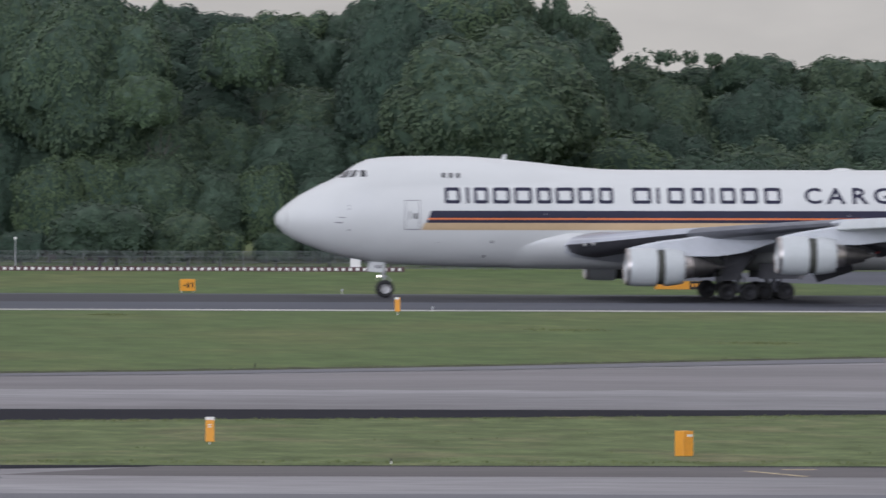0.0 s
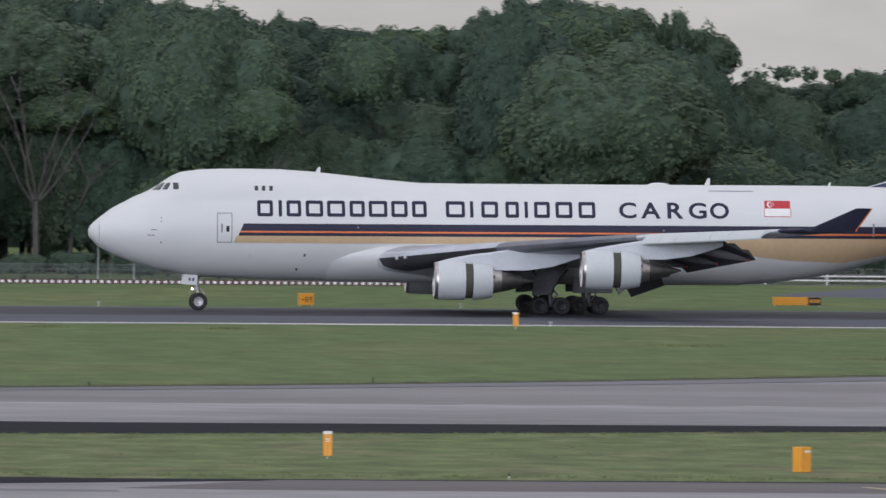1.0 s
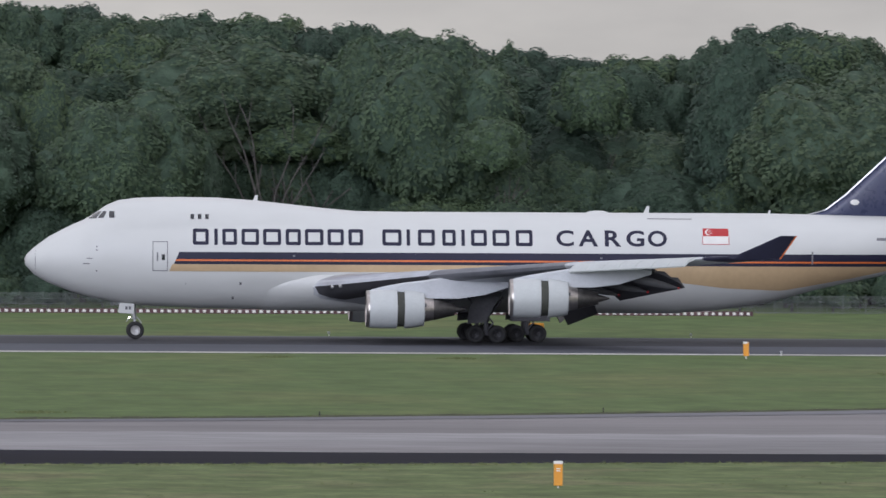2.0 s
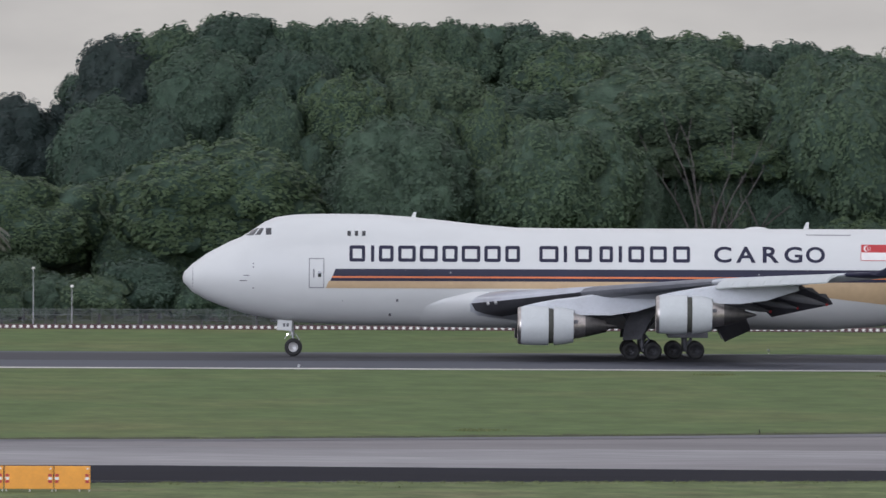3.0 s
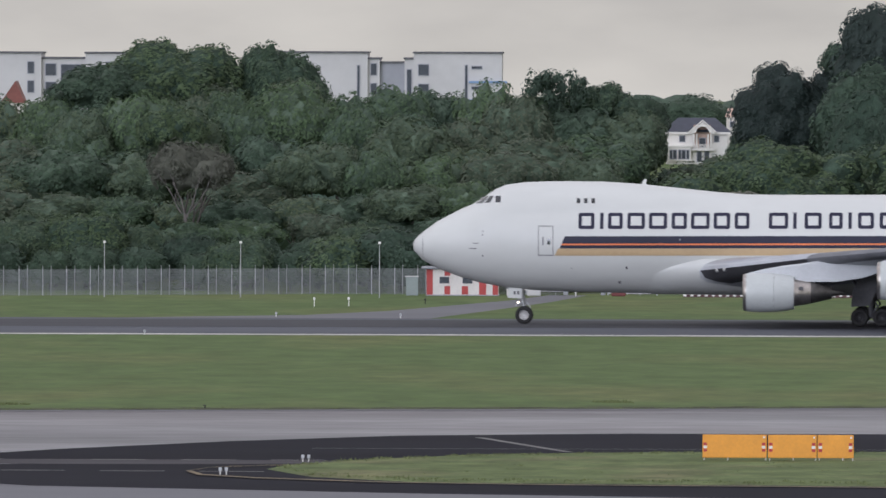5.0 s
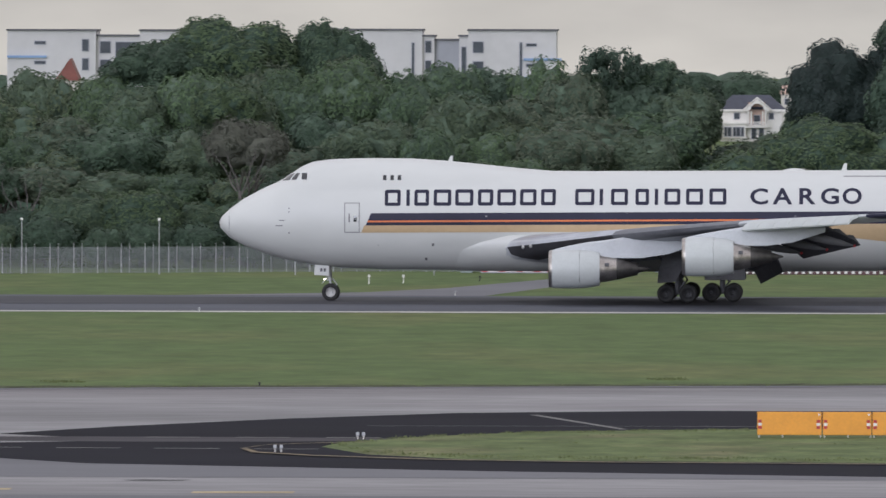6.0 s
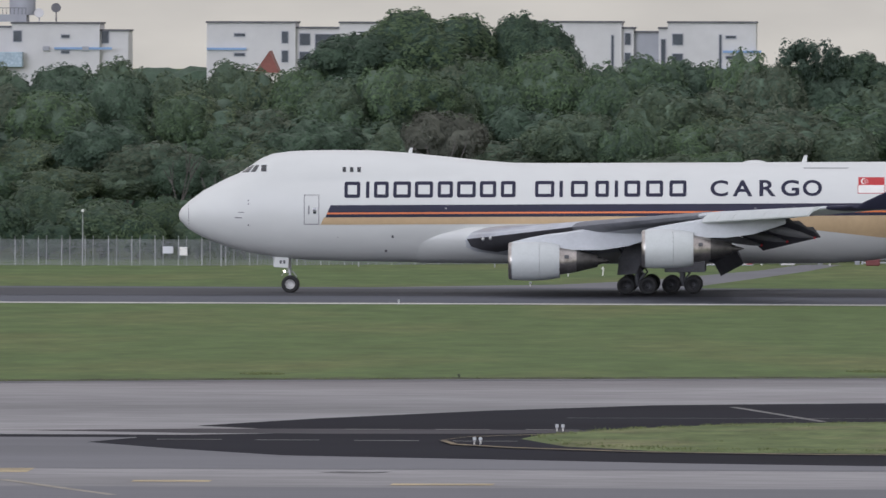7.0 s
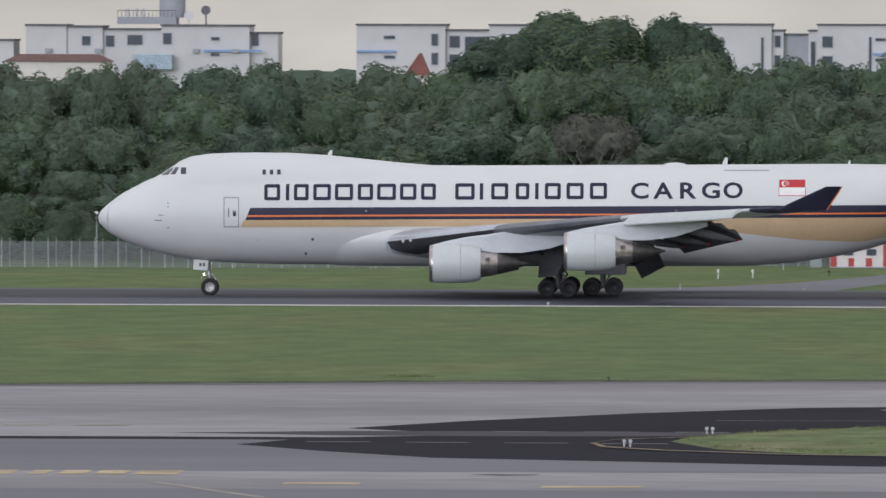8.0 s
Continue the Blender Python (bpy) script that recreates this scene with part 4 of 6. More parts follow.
def motions():
    walk(airplane, [(t, pose(x, 1100 + dy, lerp(dy, RUNWAY) + 0.014 + 0.22 * lerp(t, PITCH), 0, lerp(t, PITCH), yaw)) for t, x, yaw, dy in PLANE])
    for s in sleeves:
        walk(s, [(t, pose(d, 0, 0)) for t, d in REVERSER])
    for rim, x, y in wheels:
        rows = []
        for k in range(8 * FPS + 1):
            t = k / FPS
            px = float(np.interp(t, [r[0] for r in PLANE], [r[1] for r in PLANE]))
            rows.append((t, pose(x, y, TYRE_R, 0, math.degrees((px - PLANE[0][1]) / TYRE_R), 0)))
        walk(rim, rows)


# ---- trees ----
def exits(mid, dirs, centres, radii):
    """Where rays from the middle of a crown leave the union of its leaf balls: distance and outward normal."""
    rel = centres - mid
    b = dirs @ rel.T
    disc = b * b - (np.sum(rel * rel, axis=1) - radii * radii)[None, :]
    far = np.where(disc > 0, b + np.sqrt(np.maximum(disc, 0)), 0.0)
    best = np.argmax(far, axis=1)
    dist = far[np.arange(len(dirs)), best]
    out = mid + dirs * dist[:, None]
    nrm = out - centres[best]
    return dist, out, nrm / np.maximum(np.linalg.norm(nrm, axis=1), 1e-6)[:, None]


def ball_directions(rng, n):
    d = rng.normal(size=(n, 3))
    return d / np.linalg.norm(d, axis=1)[:, None]


def crown_mesh(name, seed, radius, height, fine, leaves, leaf, low, lobe, solid, leaf_mat, mass_mat):
    """A billowing crown: large boughs, leaf clumps on the boughs, and single leaves standing on the clumps."""
    rng = np.random.default_rng(seed)
    zc, semi = height * (0.5 + low * 0.5), height * (0.5 - low * 0.5)
    mid = np.array((0.0, 0.0, zc))
    size = np.array((radius, radius, semi))
    small = min(radius, semi)
    boughs = ball_directions(rng, 34)
    boughs[:, 2] = np.where(boughs[:, 2] < 0, boughs[:, 2] * 0.75, boughs[:, 2])
    b_rad = small * rng.uniform(0.24, 0.46, 34)
    b_cen = mid + boughs * (size - b_rad[:, None] * 0.95) * rng.uniform(0.84, 1.03, (34, 1))
    b_cen, b_rad = np.vstack((b_cen, mid)), np.append(b_rad, small * 0.72)
    n = int(1.7 * radius * (radius + semi) / (lobe * lobe))
    d = ball_directions(rng, n)
    d[:, 2] = np.where(d[:, 2] < 0, d[:, 2] * 0.7, d[:, 2])
    d = d * size
    d /= np.linalg.norm(d, axis=1)[:, None]
    _, c_cen, c_nrm = exits(mid, d, b_cen, b_rad)
    c_rad = lobe * rng.uniform(0.45, 1.3, n)
    c_cen = c_cen - c_nrm * c_rad[:, None] * rng.uniform(0.05, 0.5, (n, 1))
    cen, rad = np.vstack((c_cen, b_cen)), np.append(c_rad, b_rad * 0.96)
    d = ball_directions(rng, int(leaves * 1.15))
    d = d[d[:, 2] > -0.75] * size
    d /= np.linalg.norm(d, axis=1)[:, None]
    if not solid:   # an open crown: clumps apart from one another, sky between them
        cen, rad = c_cen, c_rad
        pick = rng.integers(0, n, len(d))
        nrm = ball_directions(rng, len(d))
        p = cen[pick] + nrm * rad[pick][:, None] * rng.uniform(0.5, 1.0, (len(d), 1)) * (1.0, 1.0, 0.6)
    else:
        _, p, nrm = exits(mid, d, cen, rad)
        bare = (np.sum(nrm * d, axis=1) < 0.45) & (nrm[:, 2] < 0.3)   # few leaves in the folds between the clumps
        keep = ~bare | (rng.uniform(size=len(d)) < 0.25)
        p, nrm = p[keep], nrm[keep]
        p = p + nrm * rng.uniform(-0.02, 0.12, (len(p), 1)) * lobe
    nrm = nrm + rng.uniform(-0.45, 0.45, (len(p), 3)) + (0, 0, 0.8)
    nrm /= np.linalg.norm(nrm, axis=1)[:, None]
    t = np.cross(nrm, ball_directions(rng, len(p)))
    t /= np.linalg.norm(t, axis=1)[:, None]
    s = np.cross(nrm, t)
    a, b = leaf * rng.uniform(0.6, 1.35, (len(p), 1)), leaf * rng.uniform(0.45, 0.95, (len(p), 1))
    verts = np.stack((p - t * a * 0.6, p + s * b * 0.6 + t * a * 0.4, p - s * b * 0.6 + t * a * 0.4), axis=1).reshape(-1, 3)
    faces = [(3 * i, 3 * i + 1, 3 * i + 2) for i in range(len(p))]
    shown = len(faces)
    if solid:   # the dense inner mass behind the outer leaves
        core = bmesh.new()
        bmesh.ops.create_icosphere(core, subdivisions=fine, radius=1)
        core.verts.index_update()
        d = np.array([tuple(v.co) for v in core.verts]) * size
        d /= np.linalg.norm(d, axis=1)[:, None]
        dist, out, _ = exits(mid, d, cen, rad)
        faces += [tuple(v.index + len(verts) for v in f.verts) for f in core.faces]
        verts = np.vstack((verts, out - d * 0.42 * lobe))
        core.free()
    verts[:, 2] *= height / verts[:, 2].max()
    me = bpy.data.meshes.new(name)
    me.from_pydata(verts.tolist(), [], faces)
    me.materials.append(leaf_mat)
    me.materials.append(mass_mat)
    for p in me.polygons[shown:]:
        p.material_index, p.use_smooth = 1, True
    return me


def trunk_mesh(name, seed, radius, height):
    rnd = random.Random(seed)
    bm = bmesh.new()

    def limb(p, d, length, r, depth):
        q = p + d * length
        rod(bm, p, q, r, r * 0.65, 7)
        if depth:
            for _ in range(3):
                e = (d + Vector((rnd.uniform(-1, 1), rnd.uniform(-1, 1), rnd.uniform(0, 0.7))) * 0.75).normalized()
                limb(q, e, length * rnd.uniform(0.6, 0.85), r * 0.6, depth - 1)
    limb(Vector((0, 0, -0.3)), Vector((rnd.uniform(-0.12, 0.12), rnd.uniform(-0.1, 0.1), 1)).normalized(), height * 0.3, radius * 0.05, 2)
    me = bpy.data.meshes.new(name)
    bm.to_mesh(me)
    bm.free()
    me.materials.append(BARK)
    for p in me.polygons:
        p.use_smooth = True
    return me


SIZES = {}


def tree_kind(name, seed, radius, height, fine, leaves, leaf, label, category, low, lobe=0.85, solid=True, leaf_mat=LEAF, mass_mat=LEAF_MASS):
    crown = crown_mesh(name + "_crown", seed, radius, height, fine, leaves, leaf, low, lobe, solid, leaf_mat, mass_mat)
    t = thing(name, label, category)
    tr = new("trunk", trunk_mesh(name + "_trunk", seed + 50, radius, height))
    cr = new("crown", crown)
    tr.parent, cr.parent = t, t
    SIZES[t.name] = (height, radius)
    return t


TALL = [tree_kind("broadleaf_tree", 11 + k, 6.5, 22.0, 4, 8500, 0.33, "tall broadleaf tree with a dense dark green rounded crown", "tree", 0.56, 0.62) for k in range(4)]
CANOPY = [tree_kind("broadleaf_tree", 121 + k, 5.0, 23.0, 4, 6500, 0.32, "tall broadleaf tree with a low domed dark green crown", "tree", 0.72, 0.6) for k in range(4)]
DOME = [tree_kind("broadleaf_tree", 21 + k, 7.5, 16.0, 4, 10500, 0.33, "spreading broadleaf tree with a dense green dome", "tree", 0.26, 0.62) for k in range(4)]
LOW = [tree_kind("broadleaf_tree", 41 + k, 5.0, 9.5, 3, 6000, 0.31, "low broadleaf tree with foliage down to the ground", "tree", 0.0, 0.6) for k in range(3)]
MIXED = [tree_kind("broadleaf_tree", 101 + k, 3.8, 12.0, 3, 4200, 0.27, "middling broadleaf tree with a rounded crown in a mixed wood", "tree", 0.55, 0.45, True, LEAF_MIX, MASS_MIX) for k in range(5)]
BUSH = [tree_kind("bush", 31 + k, 3.0, 4.6, 3, 2400, 0.26, "dense green bush behind the airfield fence", "bush", 0.0, 0.55) for k in range(3)]
AIRY = [tree_kind("broadleaf_tree", 61 + k, 4.0, 15.0, 3, 3500, 0.30, "slender tree with a thin open crown that lets the sky through", "tree", 0.74, 1.0, False) for k in range(2)]
FLAT = [tree_kind("broadleaf_tree", 66, 4.0, 15.0, 3, 1300, 0.30, "slender tree with a thin flat crown like an umbrella", "tree", 0.9, 0.45, False)]
DARK_CROWN = [tree_kind("broadleaf_tree", 71 + k, 5.0, 20.0, 4, 7000, 0.28, "very dark green broadleaf tree with a ragged rounded crown", "tree", 0.46, 0.75, True, LEAF_DARK, LEAF_DARK) for k in range(2)]
BROWN = [tree_kind("broadleaf_tree", 81, 4.0, 10.0, 3, 5000, 0.24, "rounded tree with dull reddish-brown foliage", "tree", 0.62, 0.5, True, LEAF_BROWN, LEAF_BROWN)]
FRESH = [tree_kind("broadleaf_tree", 91, 3.4, 16.0, 3, 4200, 0.27, "young tree with fresh yellow-green foliage", "tree", 0.66, 0.5, True, LEAF_FRESH, MASS_MIX)]
used = {}


def plant(kind, x, y, h, r, k):
    src = kind[used.get(id(kind), 0) % len(kind)]
    used[id(kind)] = used.get(id(kind), 0) + 1
    base_h, base_r = SIZES[src.name]
    m = pose(x, y, GZ, 0, 0, (k * 67) % 360) @ Matrix.Diagonal((r / base_r, r / base_r, h / base_h, 1))
    if used[id(kind)] > len(kind):
        made = copy_thing(src, m)
        made.matrix_basis = m
        return made
    src.matrix_world = m
    return src


def kind_for(h):
    return TALL if h > 19 else DOME if h > 11.0 else LOW


# height of the tall wood's roof along the fence
SKYLINE = [(8, 12.0), (9.5, 17.0), (10.2, 20.5), (12, 22.6), (16, 24.6), (23, 25.2), (35, 25.0), (42, 24.8), (48, 24.0), (60, 23.6), (72, 23.2), (78, 22.4), (84, 20.6), (94, 21.0), (102, 23.2), (107, 23.2), (111, 21.4), (115, 19.4), (119, 17.2), (122, 16.3), (160, 16.2)]
OPEN = (54.0, 66.5)   # here the limbs of one old tree show under its crown
rnd = random.Random(4)
k = 0
for y, step, share, spread in ((1316, 5.6, 1.0, 4.6), (1298, 6.5, 0.88, 6.0), (1288, 6.5, 0.72, 6.0), (1277, 6.5, 0.56, 5.6), (1264, 6.0, 0.38, 4.6)):
    x = 11.0 + (y % 5)
    while x < 165:
        h = lerp(x * 1280 / y, SKYLINE) * share * (rnd.uniform(0.96, 1.01) if share == 1.0 else rnd.uniform(0.84, 1.1))
        r = spread * rnd.uniform(0.8, 1.2) * min(1, 0.35 + h / 20)
        if not (share < 0.7 and OPEN[0] - r * 0.7 < x < OPEN[1] + r * 0.7):
            plant(CANOPY if share == 1.0 else kind_for(h), x, y + rnd.uniform(-3, 3), h, r, k)
        x += step * rnd.uniform(0.8, 1.2) * min(1, 0.4 + h / 18)
        k += 1
# the lower mixed wood
for y, step, share, spread in ((1312, 3.9, 1.0, 3.5), (1302, 4.6, 0.92, 3.6), (1292, 5.0, 0.80, 3.7), (1282, 5.2, 0.66, 3.7), (1272, 5.2, 0.50, 3.5), (1262, 5.0, 0.34, 3.2)):
    x = -112 + (y % 5)
    while x < 9:
        h = lerp(x, [(-112, 15.3), (-60, 15.6), (-30, 16.9), (-20, 16.4), (-10, 14.8), (-6, 12.8), (-4, 10.0), (3, 10.4), (9, 12.5)]) * share * (rnd.uniform(0.92, 1.04) if share == 1.0 else rnd.uniform(0.82, 1.1))
        plant(MIXED, x, y + rnd.uniform(-5, 5), h, spread * rnd.uniform(0.75, 1.25), k)
        x += step * rnd.uniform(0.75, 1.25)
        k += 1
x = -110
while x < 8:
    h = rnd.uniform(4.2, 6.6)
    plant(LOW, x, 1255 + rnd.uniform(-1.5, 1.5), h, h * rnd.uniform(0.5, 0.65), k)
    x += rnd.uniform(3.8, 5.2)
    k += 1
x = -108
while x < 150:
    h = rnd.uniform(2.4, 5.5)
    plant(BUSH, x, 1248 + rnd.uniform(-2, 2), h * (0.6 if OPEN[0] < x < OPEN[1] else 1), h * rnd.uniform(0.55, 0.75), k)
    x += rnd.uniform(2.8, 5)
    k += 1
# trees that stand out. The front domes of the tall wood, and the crowns stepping up behind them:
for kd, x, y, h, r in ((DOME, 20.8, 1260, 15.2, 9.2), (DOME, 35.0, 1260, 16.7, 6.6), (DOME, 47.6, 1261, 18.0, 7.2), (DOME, 5.0, 1266, 12.4, 7.2), (LOW, -2.0, 1262, 9.6, 5.0), (DOME, 16.2, 1276, 17.4, 4.0),
                       (TALL, 20.1, 1284, 21.6, 4.8), (TALL, 27.0, 1284, 22.4, 5.0), (DOME, 25.2, 1274, 18.9, 4.8), (TALL, 31.1, 1278, 20.4, 4.4), (TALL, 38.4, 1282, 21.8, 5.4), (DOME, 43.2, 1273, 18.9, 4.2), (DOME, 37.2, 1272, 18.4, 3.8)):
    plant(kd, x, y, h, r, k)
    k += 1
# the tall wood's far edge against the sky
for kd, x, h, r in ((DARK_CROWN, 13.6, 23.2, 4.6), (CANOPY, 18.0, 24.3, 4.4), (CANOPY, 23.0, 25.0, 4.6), (CANOPY, 27.2, 24.2, 3.4), (CANOPY, 31.4, 24.6, 3.6), (CANOPY, 35.1, 24.7, 3.2), (CANOPY, 38.9, 24.3, 3.2), (CANOPY, 42.0, 24.7, 3.8), (CANOPY, 48.3, 23.6, 4.2),
                    (CANOPY, 54.8, 23.6, 3.8), (CANOPY, 61.4, 23.2, 4.0), (CANOPY, 65.6, 22.4, 3.6), (CANOPY, 69.9, 22.8, 3.0), (CANOPY, 82.0, 21.6, 1.8), (AIRY, 115.4, 22.1, 2.6), (FLAT, 124.0, 17.4, 3.6), (FLAT, 128.2, 17.2, 3.6), (CANOPY, 131.8, 17.0, 4.0), (CANOPY, 139.4, 16.9, 4.4)):
    plant(kd, x, 1308, h, r, k)
    k += 1
# the shaded inside of the wood, behind the old tree's limbs
for x, y, h, r in ((52, 1284, 13, 5.0), (56.5, 1281, 13.2, 4.6), (62, 1282, 14, 4.6), (66.5, 1281, 12.6, 4.4), (60, 1292, 17, 6.0), (72, 1286, 13, 5.0)):
    plant(LOW, x, y, h, r, k)
    k += 1
# farther along: the old tree's crown, broad crowns on both sides of it, and bushes at the fence
for kd, x, y, h, r in ((TALL, 58.3, 1285, 21.8, 8.8), (DOME, 74.6, 1276, 22.4, 7.6), (DOME, 68.5, 1284, 21.9, 5.4), (FRESH, 78.2, 1266, 15.4, 3.0), (FRESH, 87.2, 1284, 19.4, 3.4), (DOME, 100.6, 1278, 22.4, 7.0), (DOME, 106.2, 1266, 19.8, 9.6), (DOME, 110.2, 1284, 20.6, 5.6), (DOME, 114.8, 1286, 18.4, 4.6),
                       (DOME, 52.8, 1264, 15.0, 3.6), (CANOPY, 56.6, 1279, 14.6, 4.2), (CANOPY, 63.2, 1279, 15.2, 4.4), (BUSH, 73.4, 1245, 5.3, 4.2), (BUSH, 80.4, 1246, 4.8, 2.7), (LOW, 133.0, 1250, 9.3, 4.6), (LOW, 125.4, 1250, 9.2, 3.0)):
    plant(kd, x, y, h, r, k)
    k += 1
# the dark pair by the villa, the domes over the mixed wood, and its odd trees
for kd, x, y, h, r in ((DARK_CROWN, 4.9, 1312, 18.3, 4.2), (DARK_CROWN, 9.2, 1314, 17.8, 2.4), (TALL, -45.8, 1316, 20.1, 6.8), (TALL, -37.4, 1318, 19.9, 4.6), (CANOPY, -51.4, 1314, 18.0, 5.0), (AIRY, -14.0, 1308, 17.6, 2.9), (CANOPY, -10.4, 1312, 16.6, 3.2), (CANOPY, -7.4, 1312, 15.4, 3.0),
                       (BROWN, -42.6, 1264, 12.1, 3.6), (FRESH, -63.9, 1266, 12.9, 2.4), (FRESH, -40.8, 1306, 15.6, 2.2), (CANOPY, -45.2, 1296, 14.7, 3.0)):
    plant(kd, x, y, h, r, k)
    k += 1

# trees whose pale limbs show
def limbed_tree(name, x, y, fork, count, reach, thick, seed, label):
    bm = bmesh.new()
    rl = random.Random(seed)
    rod(bm, (x + 0.1, y, GZ - 0.1), (x, y, fork + 0.3), thick * 2.6, thick * 2.0, 10)
    for j in range(count):
        a = -0.9 + 2.0 * j / (count - 1)
        p = Vector((x + a * 0.3, y + rl.uniform(-0.3, 0.3), fork + rl.uniform(-0.3, 0.5)))
        d = Vector((a * 0.8, rl.uniform(-0.25, 0.25), 1)).normalized()
        r = thick * rl.uniform(0.6, 1.0)
        for s in range(6):
            q = p + d * reach * rl.uniform(0.85, 1.15)
            rod(bm, p, q, r, r * 0.86, 7)
            if s > 0:
                e = (d + Vector((rl.uniform(-0.7, 0.7), rl.uniform(-0.3, 0.3), 0.1))).normalized()
                rod(bm, q, q + e * reach * rl.uniform(0.7, 1.5), r * 0.6, r * 0.25, 6)
            p, r = q, r * 0.86
            d = (d + Vector((rl.uniform(-0.28, 0.28), rl.uniform(-0.1, 0.1), 0.12))).normalized()
    tagged(part(name, bm, BARK_PALE, None, "", smooth=True), label, "tree")


limbed_tree("old_tree", 60.3, 1275, 5.3, 6, 1.65, 0.12, 21, "old tree with pale spreading limbs at the wood's edge")
limbed_tree("bare_limbed_tree", -42.9, 1260.5, 5.4, 4, 0.62, 0.07, 5, "slender tree with pale forked limbs under brown foliage")
limbed_tree("bare_limbed_tree", -60.2, 1260.5, 3.2, 4, 0.5, 0.07, 8, "slender tree with pale forked limbs at the wood's edge")

# far woods that close the horizon
def far_wood(y, h0, h1, x0, x1, step, seed):
    bm = bmesh.new()
    rf = random.Random(seed)
    x = x0
    while x < x1:
        h = rf.uniform(h0, h1)
        bmesh.ops.create_icosphere(bm, subdivisions=3, radius=1, matrix=Matrix.Translation((x, y + rf.uniform(-20, 20), h * 0.42)) @ Matrix.Diagonal((step * rf.uniform(0.8, 1.3), step, h * 0.58, 1)))
        x += step
    for v in bm.verts:
        v.co += v.normal * (noise.noise(v.co * 0.35) * 1.5 + noise.noise(v.co * 1.3) * 0.8)
    tagged(part("far_wood", bm, LEAF_MASS, smooth=True), "far dark green belt of trees", "woods", kind="stuff")


far_wood(1440, 5.5, 6.8, -260, 300, 6.5, 9)
far_wood(2700, 8.8, 9.5, -420, 420, 9.0, 10)


def palm(x, y, h):
    t = thing("coconut_palm", "slender coconut palm with drooping dry fronds", "palm", pose(x, y, GZ))
    bm = bmesh.new()
    pts = [(0.5 - 0.5 * (i / 6) ** 1.3, 0, h * i / 6 - 0.1) for i in range(7)]
    for a, b in zip(pts, pts[1:]):
        rod(bm, a, b, 0.16, 0.14, 8)
    part("trunk", bm, BARK, t, "pale grey palm trunk", smooth=True)
    rp = random.Random(3)
    for i in range(20):
        az, up = i * 2.4, rp.uniform(-0.6, 1.3)
        d = Vector((math.cos(az), math.sin(az), 0))
        s = Vector((-math.sin(az), math.cos(az), 0))
        bm = bmesh.new()
        rib = [Vector((0, 0, h)) + d * 2.3 * u + Vector((0, 0, up * u * 1.3 - 1.5 * u * u)) for u in np.linspace(0, 1, 12)]
        for a, b in zip(rib, rib[1:]):
            rod(bm, a, b, 0.018, 0.012, 5)
        for j, p in enumerate(rib[1:]):
            for sd in (-1, 1):
                for f in (0, 0.33, 0.66):
                    q = p.lerp(rib[j], f)
                    tip = q + s * sd * rp.uniform(0.35, 0.6) + d * 0.25 - Vector((0, 0, rp.uniform(0.25, 0.55)))
                    vs = [bm.verts.new(v) for v in (q, q + d * 0.1, tip)]
                    bm.faces.new(vs)
        part("frond", bm, PALM, t, "long drooping frond")
    return t


palm(1.6, 1243, 7.9)


# ---- far buildings ----
def slab(t, name, lo, hi, mat, label="", bevel=0.0):
    bm = bmesh.new()
    box(bm, lo, hi, bevel)
    return part(name, bm, mat, t, label)


def window(t, x, y, z, w, h):
    f = slab(t, "window", (x - w / 2 - 0.12, y - 0.12, z - 0.12), (x + w / 2 + 0.12, y + 0.05, z + h + 0.12), RENDERG, "grey window surround")
    slab(f, "pane", (x - w / 2, y - 0.16, z), (x + w / 2, y - 0.1, z + h), PANE, "dark glass")


def flats(x0, segs, windows, bands, label):
    """A white slab block. segs: (x from, x to, roof height, set-back); windows (x, z, w, h); bands (x from, x to, z)."""
    t = thing("apartment_block", label, "apartment building", pose(x0, 2400, GZ), "far apartment blocks")
    for a, b, h, back in segs:
        w = slab(t, "wall", (a, back, 0), (b, 14, h), RENDERG if back > 1.5 else RENDERW, "grey stair wall" if back > 1.5 else "white rendered wall")
        slab(w, "roof_edge", (a - 0.15, back - 0.35, h), (b + 0.15, 14.2, h + 0.28), DARK, "thin dark roof edge")
    for x, z, w, h, back in windows:
        window(t, x, back, z, w, h)
    for a, b, z in bands:
        slab(t, "ledge", (a, -0.5, z), (b, 0.1, z + 0.35), BLUEP, "pale blue ledge")
    return t


